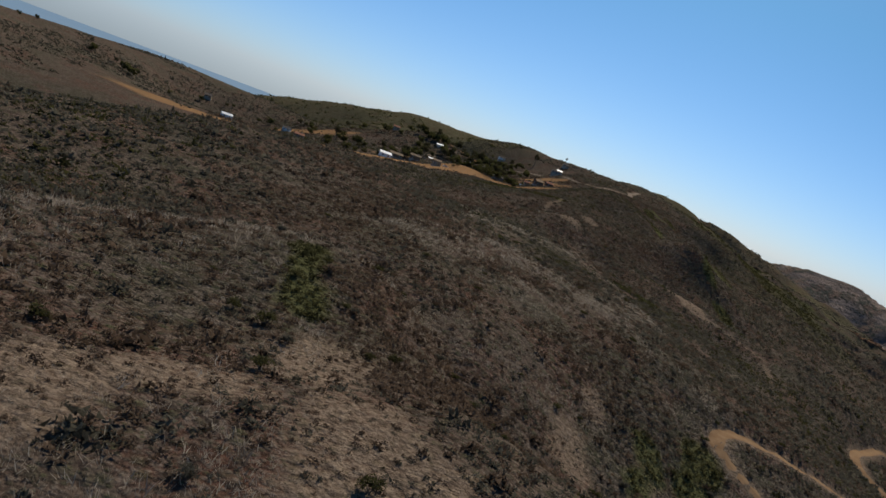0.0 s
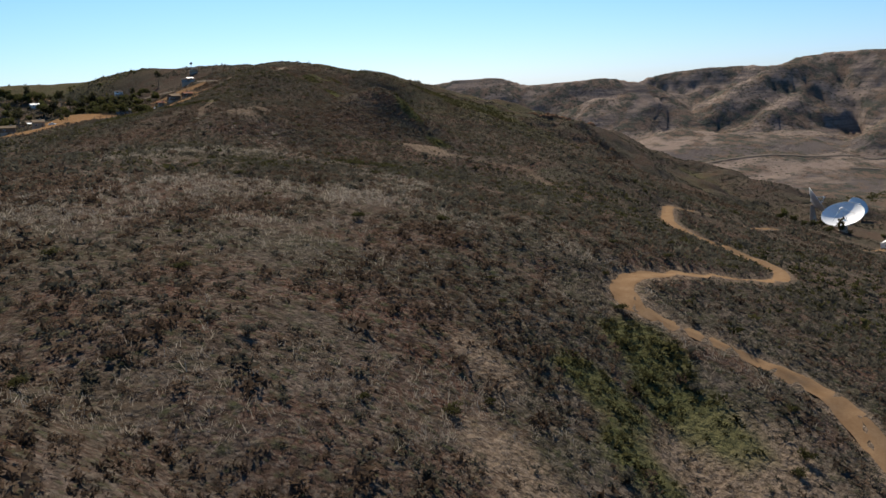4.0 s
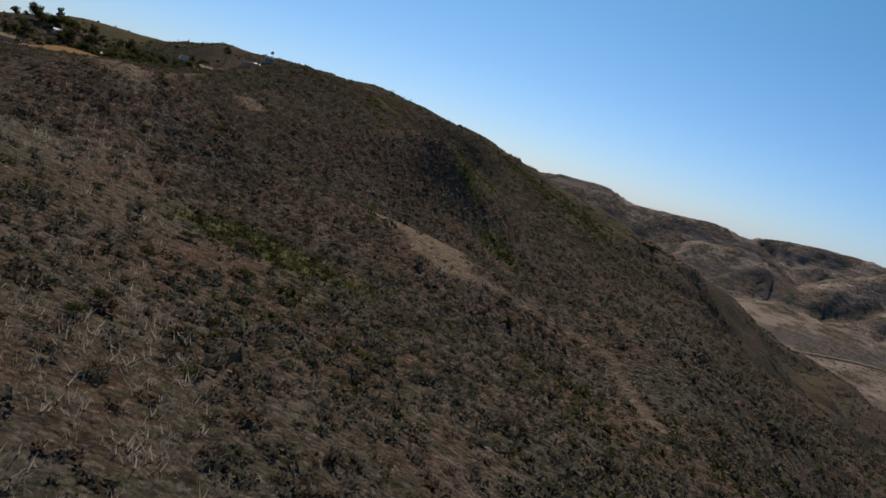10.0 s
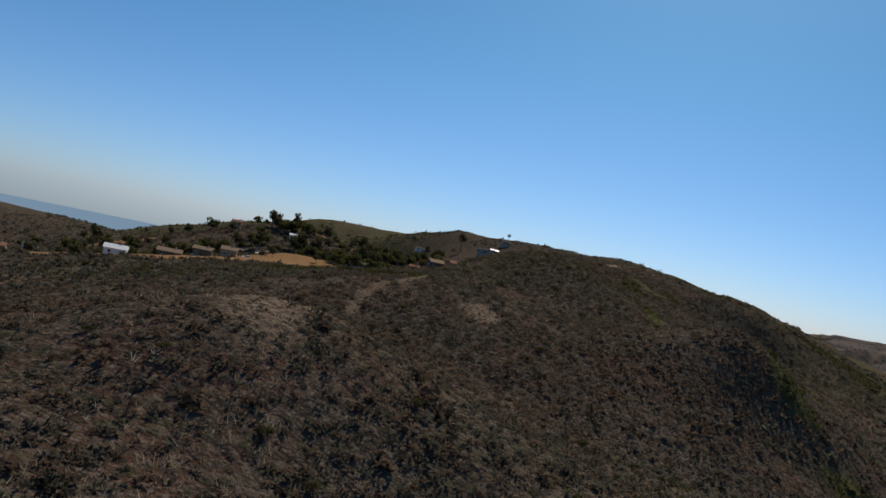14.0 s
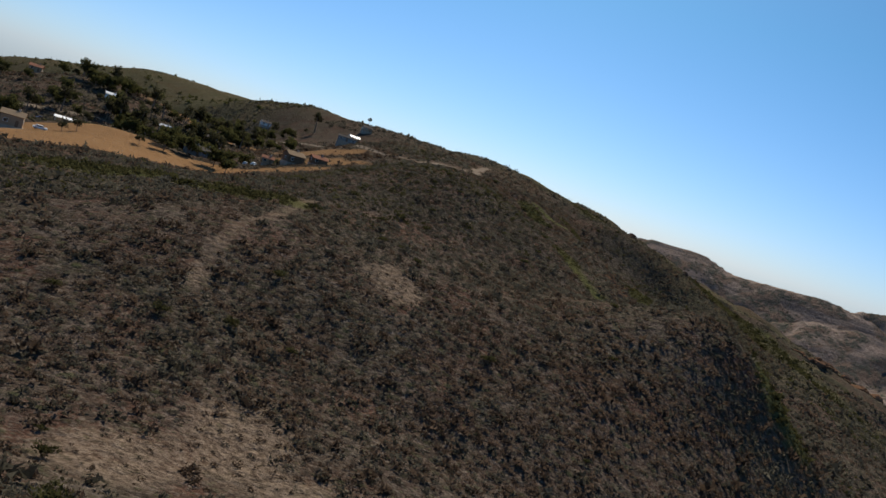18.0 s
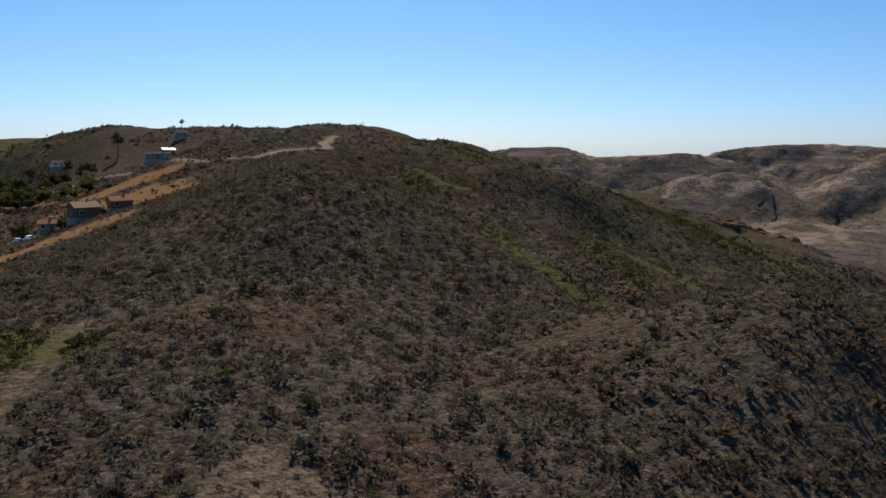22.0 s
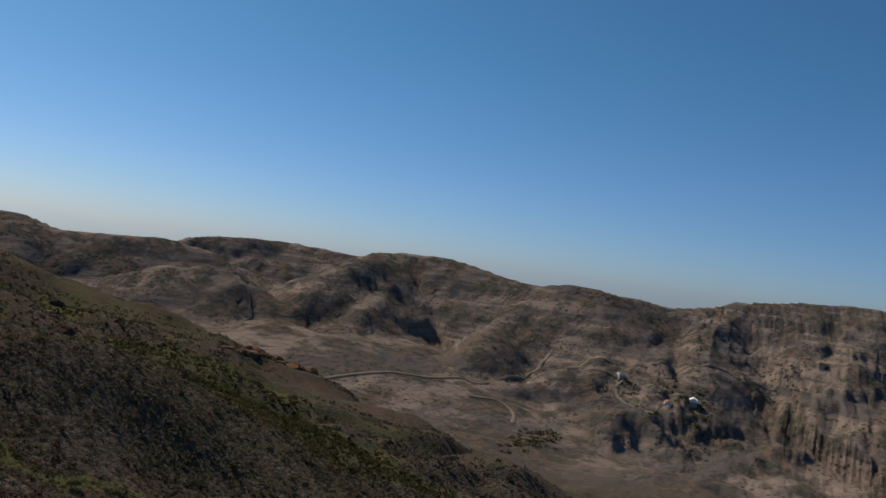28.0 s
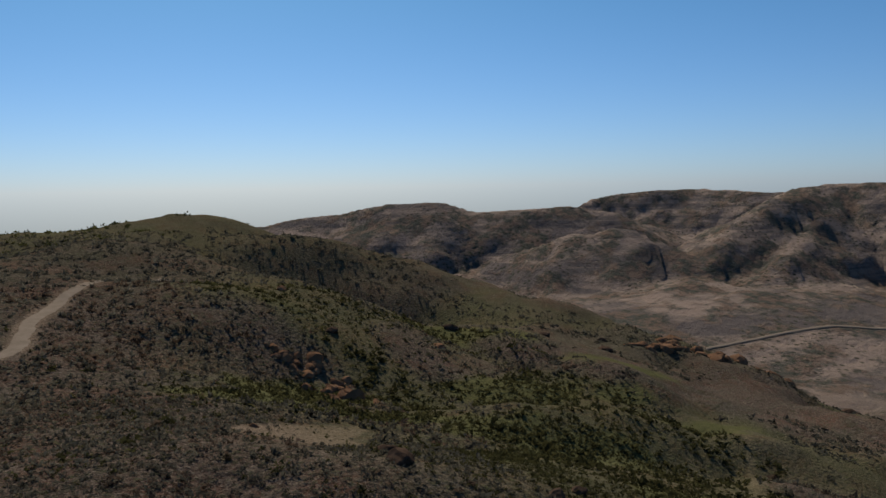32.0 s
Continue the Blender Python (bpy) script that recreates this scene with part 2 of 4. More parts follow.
def folded(x, y, z):
    """Gullies cut into the slopes, and small spurs that stand out (a depth below zero)."""
    for points, depth, width in GULLIES:
        line = smooth_line(points, 4.0)
        reach = 3 * width
        near = (x > line[:, 0].min() - reach) & (x < line[:, 0].max() + reach) & (y > line[:, 1].min() - reach) & (y < line[:, 1].max() + reach)
        if near.any():
            px, py, best = x[near], y[near], np.full(x[near].shape, 1e9)
            for ax, ay in line:
                best = np.minimum(best, np.hypot(px - ax, py - ay))
            z[near] = z[near] - depth * np.exp(-((best / width) ** 1.5))
    return z


def benched(x, y, z):
    """Cuts the roads' level benches into the slope."""
    for line, level, half in ROADS:
        near = (x > line[:, 0].min() - 12) & (x < line[:, 0].max() + 12) & (y > line[:, 1].min() - 12) & (y < line[:, 1].max() + 12)
        if not near.any():
            continue
        px, py = x[near], y[near]
        best, at = np.full(px.shape, 1e9), np.zeros(px.shape)
        for (ax, ay), za in zip(line, level):
            d = np.hypot(px - ax, py - ay)
            at = np.where(d < best, za, at)
            best = np.minimum(best, d)
        u = step(half + 0.4, half + 2.6, best)
        z[near] = at * (1 - u) + z[near] * u
    return z


# crests of the ranges across the valley: places and heights along each skyline, and how steeply the sides fall
RANGES = {
    "antenna_ridge": ([(1035, 2909, -110), (1269, 2698, -50), (1390, 2574, -30), (1466, 2466, -4), (1531, 2420, -2), (1596, 2372, -4), (1658, 2321, -28), (1719, 2269, -28), (1777, 2214, -26), (1834, 2157, -20), (1876, 2142, -22), (1953, 2101, -38), (2031, 2086, -55), (2110, 2068, -80)], 0.46, 10),
    "table_mountain": ([(2791, 3038, -90), (2875, 3021, -45), (2942, 3021, -25), (2993, 2962, -8), (3055, 2888, 2), (3134, 2786, 8), (3229, 2655, 15), (3283, 2575, 5), (3308, 2439, 0), (3328, 2305, -8), (3325, 2094, -15), (3332, 1833, -30)], 0.55, 16),
    "gorge_cliffs": ([(1530, 2008, -125), (1565, 1945, -98), (1606, 1889, -74), (1632, 1845, -80), (1666, 1807, -62), (1716, 1760, -68), (1755, 1725, -112)], 0.55, 26),
    "east_range": ([(1686, 1634, -165), (1796, 1650, -118), (1908, 1661, -66), (2048, 1682, -22), (2177, 1699, 10), (2271, 1695, 28), (2327, 1630, 34), (2354, 1528, 28), (2343, 1478, 20), (2346, 1417, 10), (2341, 1346, -8), (2348, 1264, -14), (2348, 1161, 4), (2363, 1104, 6), (2410, 1034, -5), (2464, 962, -6), (2507, 887, -18), (2566, 810, -8), (2626, 688, 32), (2678, 472, 50), (2655, 212, 60), (2583, -129, 30), (2426, -535, 10), (2202, -909, -30)], 0.52, 16),
    "middle_spur": ([(2237, 1653, 0), (1972, 1553, -95), (1782, 1485, -150)], 0.6, 18),
    "long_spur": ([(2335, 1239, -20), (2071, 1211, -110), (1866, 1190, -165)], 0.6, 18),
    "outer_spur": ([(2604, 729, 20), (2321, 747, -90), (2121, 746, -150)], 0.5, 18),
}


def range_height(x, y):
    """The far ranges: a broken crest, with spurs and ravines running down its sides."""
    out = np.full(x.shape, -400.0)
    for line, steep, crag in RANGES.values():
        p = np.array(line, float)
        s = np.r_[0, np.cumsum(np.hypot(*np.diff(p[:, :2], axis=0).T))]
        run = np.arange(0, s[-1], 25.0)
        px, py, pz = (np.interp(run, s, p[:, k]) for k in range(3))
        pz = pz + crag * (ridged(run, run * 0 + 7.0 * steep, 210, 3, 61) - 0.6)
        near = (x > px.min() - 1500) & (x < px.max() + 1500) & (y > py.min() - 1500) & (y < py.max() + 1500)
        qx, qy = x[near], y[near]
        wx, wy = qx + 70 * fbm(qx, qy, 300, 3, 62), qy + 70 * fbm(qx, qy, 300, 3, 63)
        best, at, top = np.full(qx.shape, 1e9), np.zeros(qx.shape), np.zeros(qx.shape)
        for k in range(len(run)):
            d = np.hypot(wx - px[k], wy - py[k])
            hit = d < best
            best, at, top = np.where(hit, d, best), np.where(hit, run[k], at), np.where(hit, pz[k], top)
        true = np.maximum(best - 20, 0)
        fold = ridged(wx, wy, 330, 5, 65)
        small = ridged(qx + 25 * fbm(qx, qy, 80, 2, 67), qy, 135, 4, 69)
        z = top - steep * 700 * (1 - np.exp(-true / 700)) + step(0, 460, true) * 95 * (fold - 0.95) - step(-60, 240, true) * 44 * (small - 0.5)
        ledge = z / 46 + 0.4 * fbm(qx, qy, 500, 2, 68)
        up = ledge - np.floor(ledge)
        z = z + step(20, 200, true) * 46 * 0.12 * (step(0.5, 0.8, up) - up)
        out[near] = np.maximum(out[near], z)
    return out


SEA_LEVEL = -150.0


def height(x, y):
    x, y = np.atleast_1d(np.asarray(x, float)), np.atleast_1d(np.asarray(y, float))
    z = plan_height(x, y) + relief(x, y)
    z = np.where((x < 900) & (y > 1500), np.maximum(z, SEA_LEVEL - 3), z)
    hill = range_height(x, y)
    mix_w = step(-45, 45, hill - z)
    z = z * (1 - mix_w) + hill * mix_w
    return benched(x, y, folded(x, y, z))
# ---- land ends ----


# ---- materials ----
def nodes(name, rough=0.9):
    m = bpy.data.materials.new(name)
    m.use_nodes = True
    t = m.node_tree
    b = t.nodes["Principled BSDF"]
    b.inputs["Roughness"].default_value = rough
    b.inputs["Specular IOR Level"].default_value = 0.25 if rough < 0.75 else 0.0
    return m, t, b


def link(t, a, b):
    t.links.new(a, b)


def coords(t, scale=(1, 1, 1)):
    c, mp = t.nodes.new("ShaderNodeTexCoord"), t.nodes.new("ShaderNodeMapping")
    mp.inputs["Scale"].default_value = scale
    link(t, c.outputs["Object"], mp.inputs[0])
    return mp.outputs[0]


def noise_tex(t, vec, scale, detail=4.0, rough=0.55):
    n = t.nodes.new("ShaderNodeTexNoise")
    n.inputs["Scale"].default_value, n.inputs["Detail"].default_value, n.inputs["Roughness"].default_value = scale, detail, rough
    link(t, vec, n.inputs["Vector"])
    return n.outputs["Fac"]


def cells(t, vec, scale, out="Distance"):
    n = t.nodes.new("ShaderNodeTexVoronoi")
    n.inputs["Scale"].default_value = scale
    link(t, vec, n.inputs["Vector"])
    return n.outputs[out]


def ramp(t, fac, lo, hi, a=0.0, b=1.0):
    n = t.nodes.new("ShaderNodeMapRange")
    for k, v in zip(("From Min", "From Max", "To Min", "To Max"), (lo, hi, a, b)):
        n.inputs[k].default_value = v
    link(t, fac, n.inputs["Value"])
    return n.outputs[0]


def times(t, a, b, op="MULTIPLY"):
    n = t.nodes.new("ShaderNodeMath")
    n.operation = op
    for k, v in enumerate((a, b)):
        if isinstance(v, (int, float)):
            n.inputs[k].default_value = v
        else:
            link(t, v, n.inputs[k])
    return n.outputs[0]


def mix(t, fac, a, b):
    n = t.nodes.new("ShaderNodeMix")
    n.data_type = "RGBA"
    for k, v in ((0, fac), (6, a), (7, b)):
        if isinstance(v, (int, float)):
            n.inputs[k].default_value = v
        elif isinstance(v, tuple):
            n.inputs[k].default_value = (*v, 1)
        else:
            link(t, v, n.inputs[k])
    return n.outputs[2]


def bump(t, b, height, strength=0.5, distance=0.2):
    n = t.nodes.new("ShaderNodeBump")
    n.inputs["Strength"].default_value, n.inputs["Distance"].default_value = strength, distance
    link(t, height, n.inputs["Height"])
    link(t, n.outputs[0], b.inputs["Normal"])


def tufts(t, v, scale, pale, dark, green):
    """Low growth seen from afar: rounded clumps, each of its own colour, with dark gaps between."""
    vor = t.nodes.new("ShaderNodeTexVoronoi")
    vor.inputs["Scale"].default_value = scale
    link(t, v, vor.inputs["Vector"])
    split = t.nodes.new("ShaderNodeSeparateColor")
    link(t, vor.outputs["Color"], split.inputs[0])
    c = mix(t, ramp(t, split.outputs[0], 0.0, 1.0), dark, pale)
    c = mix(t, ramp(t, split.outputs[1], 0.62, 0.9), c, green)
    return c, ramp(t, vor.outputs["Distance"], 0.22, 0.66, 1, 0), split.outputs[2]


def ground_material():
    m, t, b = nodes("chaparral_ground", 0.95)
    v = coords(t)
    wide, mid, fine, grit = noise_tex(t, v, 0.016, 5), noise_tex(t, v, 0.11, 6, 0.65), noise_tex(t, v, 1.3, 8, 0.75), noise_tex(t, v, 6.0, 5, 0.7)
    warm = noise_tex(t, v, 0.045, 6, 0.6)
    cover = t.nodes.new("ShaderNodeAttribute")
    cover.attribute_name = "cover"
    sep = t.nodes.new("ShaderNodeSeparateColor")
    link(t, cover.outputs["Color"], sep.inputs[0])
    dry, green, bare, far = sep.outputs[0], sep.outputs[1], sep.outputs[2], cover.outputs["Alpha"]
    c = mix(t, ramp(t, wide, 0.42, 0.58), (0.099, 0.068, 0.052), (0.064, 0.058, 0.038))
    c = mix(t, ramp(t, warm, 0.47, 0.59, 0, 0.85), c, (0.116, 0.057, 0.040))
    c = mix(t, ramp(t, mid, 0.48, 0.64, 0, 0.75), c, (0.143, 0.112, 0.092))
    c = mix(t, ramp(t, fine, 0.51, 0.64, 0, 0.75), c, (0.252, 0.207, 0.169))
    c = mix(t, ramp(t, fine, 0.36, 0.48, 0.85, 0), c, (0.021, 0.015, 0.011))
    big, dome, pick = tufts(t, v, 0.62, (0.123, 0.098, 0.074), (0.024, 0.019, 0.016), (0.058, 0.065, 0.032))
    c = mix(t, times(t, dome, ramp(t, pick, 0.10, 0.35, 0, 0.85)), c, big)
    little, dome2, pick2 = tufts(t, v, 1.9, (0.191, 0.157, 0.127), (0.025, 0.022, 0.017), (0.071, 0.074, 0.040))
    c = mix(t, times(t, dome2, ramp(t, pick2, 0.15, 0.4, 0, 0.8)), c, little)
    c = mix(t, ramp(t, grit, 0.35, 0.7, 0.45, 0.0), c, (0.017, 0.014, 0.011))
    sand = mix(t, ramp(t, fine, 0.35, 0.7), (0.123, 0.084, 0.056), (0.235, 0.182, 0.136))
    c = mix(t, times(t, bare, ramp(t, fine, 0.40, 0.54, 0.3, 0.95)), c, sand)
    straw = mix(t, mid, (0.212, 0.114, 0.053), (0.270, 0.165, 0.085))
    c = mix(t, times(t, dry, ramp(t, fine, 0.25, 0.5, 0.55, 1)), c, straw)
    leafy = mix(t, fine, (0.050, 0.056, 0.020), (0.112, 0.112, 0.044))
    c = mix(t, times(t, green, ramp(t, fine, 0.36, 0.5, 0.45, 0.9)), c, leafy)
    strata = noise_tex(t, coords(t, (0.001, 0.003, 0.042)), 1.0, 6, 0.65)
    rock = mix(t, ramp(t, strata, 0.45, 0.55), (0.130, 0.109, 0.100), (0.260, 0.199, 0.162))
    scrub = mix(t, ramp(t, noise_tex(t, v, 0.03, 8, 0.75), 0.46, 0.54), (0.165, 0.118, 0.090), (0.082, 0.080, 0.066))
    rock = mix(t, ramp(t, noise_tex(t, v, 0.010, 8, 0.7), 0.46, 0.54), rock, scrub)
    dots = ramp(t, cells(t, v, 0.075), 0.18, 0.34, 0.85, 0)
    rock = mix(t, times(t, dots, ramp(t, noise_tex(t, v, 0.006, 4), 0.42, 0.55)), rock, (0.046, 0.050, 0.033))
    c = mix(t, far, c, rock)
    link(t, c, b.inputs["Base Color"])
    near_relief = times(t, times(t, times(t, dome, 0.30), times(t, dome2, 0.14), "ADD"), times(t, fine, 0.5), "ADD")
    far_relief = times(t, far, times(t, noise_tex(t, v, 0.02, 8, 0.7), 28.0))
    bump(t, b, times(t, near_relief, far_relief, "ADD"), 0.85, 1.0)
    return m


def plain(name, colour, other, scale=1.0, rough=0.85, relief=0.15, metal=0.0):
    m, t, b = nodes(name, rough)
    v = coords(t)
    n1, n2 = noise_tex(t, v, scale, 5), noise_tex(t, v, scale * 9, 3)
    c = mix(t, ramp(t, n1, 0.3, 0.7), colour, other)
    c = mix(t, ramp(t, n2, 0.35, 0.75, 0, 0.35), c, tuple(k * 0.6 for k in colour))
    link(t, c, b.inputs["Base Color"])
    b.inputs["Metallic"].default_value = metal
    if relief:
        bump(t, b, n2, relief, 0.05)
    return m


def leaf_material(name, dark, pale, rough=0.8):
    """Foliage: tone paints in shaded foot and lit top; random part for each leaf."""
    m, t, b = nodes(name, rough)
    tone = t.nodes.new("ShaderNodeAttribute")
    tone.attribute_name = "tone"
    geo = t.nodes.new("ShaderNodeNewGeometry")
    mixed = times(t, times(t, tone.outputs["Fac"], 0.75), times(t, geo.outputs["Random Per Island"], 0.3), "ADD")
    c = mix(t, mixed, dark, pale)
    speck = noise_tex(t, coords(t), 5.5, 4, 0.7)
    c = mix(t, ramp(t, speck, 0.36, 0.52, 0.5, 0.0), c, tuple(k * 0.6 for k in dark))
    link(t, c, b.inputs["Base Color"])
    bump(t, b, speck, 0.5, 0.15)
    through_leaf, both = t.nodes.new("ShaderNodeBsdfTranslucent"), t.nodes.new("ShaderNodeMixShader")
    link(t, c, through_leaf.inputs["Color"])
    both.inputs[0].default_value = 0.45
    link(t, b.outputs[0], both.inputs[1])
    link(t, through_leaf.outputs[0], both.inputs[2])
    link(t, both.outputs[0], t.nodes["Material Output"].inputs["Surface"])
    return m


GROUND = ground_material()
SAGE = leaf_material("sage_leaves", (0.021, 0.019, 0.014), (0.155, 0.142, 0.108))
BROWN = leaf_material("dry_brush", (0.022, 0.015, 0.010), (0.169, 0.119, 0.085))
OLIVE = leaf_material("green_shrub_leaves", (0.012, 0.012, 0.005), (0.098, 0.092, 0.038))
STRAW = leaf_material("dry_stalks", (0.162, 0.129, 0.097), (0.454, 0.404, 0.335))
WOOD = plain("grey_twigs", (0.12, 0.09, 0.07), (0.20, 0.17, 0.14), 4)
BARK = plain("bark", (0.13, 0.10, 0.075), (0.24, 0.20, 0.16), 2)
TREE_LEAF = leaf_material("tree_leaves", (0.026, 0.028, 0.011), (0.123, 0.118, 0.043))
PALE_LEAF = leaf_material("eucalyptus_leaves", (0.025, 0.025, 0.013), (0.094, 0.086, 0.045))
DIRT = plain("packed_dirt", (0.179, 0.109, 0.059), (0.239, 0.156, 0.092), 0.35, 0.95, 0.4)
PAVED = plain("worn_paving", (0.173, 0.138, 0.105), (0.225, 0.182, 0.143), 0.3, 0.9, 0.2)
ROCK = plain("brown_rock", (0.125, 0.066, 0.037), (0.234, 0.138, 0.084), 0.5, 0.9, 0.8)
DARK_ROCK = plain("dark_rock", (0.039, 0.025, 0.018), (0.094, 0.063, 0.045), 0.6, 0.9, 0.8)
WHITE_PAINT = plain("white_paint", (0.76, 0.76, 0.74), (0.82, 0.82, 0.80), 0.4, 0.5, 0.03)
DISH_FACE = plain("dish_panels", (0.74, 0.75, 0.76), (0.80, 0.81, 0.82), 0.15, 0.55, 0.0)
STEEL = plain("grey_steel", (0.45, 0.46, 0.47), (0.55, 0.56, 0.57), 0.8, 0.5, 0.05)
CONCRETE = plain("concrete", (0.328, 0.276, 0.222), (0.421, 0.359, 0.288), 0.4, 0.9, 0.2)
STUCCO = plain("tan_stucco", (0.312, 0.228, 0.150), (0.374, 0.276, 0.186), 0.5, 0.9, 0.1)
GREY_WALL = plain("grey_siding", (0.20, 0.20, 0.20), (0.27, 0.27, 0.26), 0.6, 0.85, 0.1)
BROWN_WALL = plain("brown_siding", (0.16, 0.10, 0.065), (0.22, 0.15, 0.10), 0.6, 0.85, 0.1)
SHINGLE = plain("grey_shingles", (0.125, 0.107, 0.090), (0.179, 0.152, 0.126), 1.5, 0.9, 0.3)
TILE_ROOF = plain("clay_roof", (0.30, 0.14, 0.085), (0.38, 0.20, 0.13), 1.5, 0.85, 0.3)
TAN_ROOF = plain("tan_roof", (0.281, 0.200, 0.126), (0.343, 0.255, 0.168), 1.2, 0.85, 0.2)
DARK = plain("dark_opening", (0.02, 0.02, 0.022), (0.03, 0.03, 0.032), 1, 0.3, 0.0)
RUBBER = plain("tyre_rubber", (0.02, 0.02, 0.02), (0.03, 0.03, 0.03), 3, 0.8, 0.0)


def glass_material():
    m, t, b = nodes("window_glass", 0.05)
    b.inputs["Base Color"].default_value = (0.02, 0.025, 0.03, 1)
    b.inputs["Specular IOR Level"].default_value = 0.8
    return m


GLASS = glass_material()


def water_material():
    m, t, b = nodes("hazed_sea", 0.9)
    b.inputs["Specular IOR Level"].default_value = 0.02
    v = coords(t)
    # distance haze put into the base colour: paler blue, close to the low sky
    link(t, mix(t, noise_tex(t, v, 0.004, 4), (0.15, 0.235, 0.33), (0.165, 0.25, 0.345)), b.inputs["Base Color"])
    bump(t, b, noise_tex(t, v, 0.05, 5), 0.4, 1.0)
    return m


# ---- meshes ----
def mesh_of(name, verts, faces, mat, tone=None, smooth=False):
    """A mesh from arrays: faces all of one size."""
    me = bpy.data.meshes.new(name)
    verts, faces = np.asarray(verts, np.float32), np.asarray(faces, np.int32)
    k = faces.shape[1]
    me.vertices.add(len(verts))
    me.vertices.foreach_set("co", verts.ravel())
    me.loops.add(faces.size)
    me.loops.foreach_set("vertex_index", faces.ravel())
    me.polygons.add(len(faces))
    me.polygons.foreach_set("loop_start", np.arange(0, faces.size, k, dtype=np.int32))
    if smooth:
        me.polygons.foreach_set("use_smooth", np.ones(len(faces), bool))
    if tone is not None:
        at = me.attributes.new("tone", "FLOAT", "POINT")
        at.data.foreach_set("value", np.asarray(tone, np.float32))
    me.update(calc_edges=True)
    me.materials.append(mat)
    return me


def part(name, bm, mat, parent, label="", smooth=False):
    me = bpy.data.meshes.new(name)
    if smooth:
        for f in bm.faces:
            f.smooth = True
    bm.to_mesh(me)
    bm.free()
    me.materials.append(mat)
    ob = new(name, me)
    ob.parent = parent
    return tagged(ob, label) if label else ob


def piece(name, me, parent, m=Matrix()):
    ob = new(name, me)
    ob.parent = parent
    ob.matrix_basis = m
    return ob


def box(bm, size, at=(0, 0, 0), turn=0.0, bevel=0.0):
    made = bmesh.ops.create_cube(bm, size=1, matrix=Matrix.Translation(at) @ Matrix.Rotation(turn, 4, "Z") @ Matrix.Diagonal((*size, 1)))
    if bevel:
        edges = list({e for v in made["verts"] for e in v.link_edges})
        bmesh.ops.bevel(bm, geom=edges, offset=bevel, segments=1, affect="EDGES")
    return bm


def boxed(size, at=(0, 0, 0), bevel=0.0):
    return box(bmesh.new(), size, at, 0, bevel)


def rod(bm, a, b, r, r2=None, sides=8):
    a, b = Vector(a), Vector(b)
    m = Matrix.Translation((a + b) / 2) @ (b - a).to_track_quat("Z", "Y").to_matrix().to_4x4()
    bmesh.ops.create_cone(bm, cap_ends=True, segments=sides, radius1=r, radius2=r if r2 is None else r2, depth=(b - a).length, matrix=m)
    return bm


# ---- ground ----
FIELD = [(-45, 640), (0, 598), (45, 586), (75, 606), (98, 632), (108, 642), (117, 657), (125, 669), (136, 680), (147, 697), (134, 685), (123, 681), (106, 684), (89, 696), (76, 695), (50, 674), (20, 670), (0, 678), (-30, 682)]
CLEARING = [(154, 373), (160, 386), (172, 398), (183, 395), (179, 378), (169, 362), (169, 351), (161, 347), (156, 356)]
PAD = [(296, 748), (301, 735), (306, 724), (321, 731), (335, 750), (334, 757), (314, 755)]
SANDY = [(-22, 66, 8, 12), (6, 68, 9, 20), (0, 98, 7, 13), (104, 404, 8, 11), (112, 424, 7, 7), (135, 122, 16, 8), (52, 146, 5, 12), (62, 170, 4, 7), (86, 152, 14, 9), (-12, 78, 8, 6), (104, 132, 14, 14), (146, 502, 5, 8), (107, 438, 6, 6), (118, 447, 6, 9), (124, 436, 6, 8), (102, 392, 6, 9), (163, 628, 10, 4), (192, 617, 5, 3), (205, 641, 4, 5)]
GOLD = [(132, 722, 26, 14), (168, 770, 26, 16), (176, 806, 30, 9), (60, 735, 30, 12), (20, 720, 20, 10), (96, 880, 40, 12), (150, 860, 30, 10), (-60, 820, 50, 25), (-140, 640, 60, 20), (40, 980, 40, 14), (150, 684, 18, 8), (172, 722, 14, 9), (158, 742, 14, 12), (140, 740, 12, 10), (182, 756, 12, 10)]
HOLLOWS = [(93, 174, 6, 8), (88, 161, 6, 9), (126, 328, 15, 9), (230, 500, 7, 16), (206, 624, 4, 8), (214, 614, 5, 8), (222, 598, 6, 12), (250, 575, 6, 22), (268, 612, 6, 24), (236, 470, 8, 14), (430, 800, 40, 16), (480, 760, 36, 14), (400, 740, 30, 12), (340, 800, 30, 14), (520, 830, 40, 18), (390, 700, 26, 10), (120, 545, 16, 9), (90, 560, 18, 9), (470, 880, 40, 20)]
DRAWS = [(-6, 136, 4, 12), (-4, 122, 4, 9), (76, 164, 5, 7), (71, 153, 4, 6), (225, 598, 4, 14), (222, 619, 5, 12), (234, 650, 4, 14), (302, 644, 5, 10), (290, 606, 5, 14), (261, 667, 6, 12), (355, 771, 26, 8), (418, 806, 24, 9), (345, 716, 10, 6), (318, 784, 22, 7), (383, 756, 22, 9), (474, 791, 22, 8), (452, 770, 16, 8)]
GREENS = HOLLOWS + DRAWS
TRAILS = {
    "clearing_trail": [(168, 352), (178, 351), (187, 346), (192, 339), (191, 331), (187, 318), (184, 309)],
    "crest_trail": [(112, 484), (114, 497), (117, 507), (119, 514), (124, 521), (128, 530), (133, 545), (136, 551)],
    "knoll_trail": [(108, 420), (114, 415), (118, 408), (123, 404), (128, 400)],
    "meadow_trail": [(420, 700), (436, 711), (462, 728), (480, 740), (496, 755), (503, 765), (497, 773), (482, 776)],
}


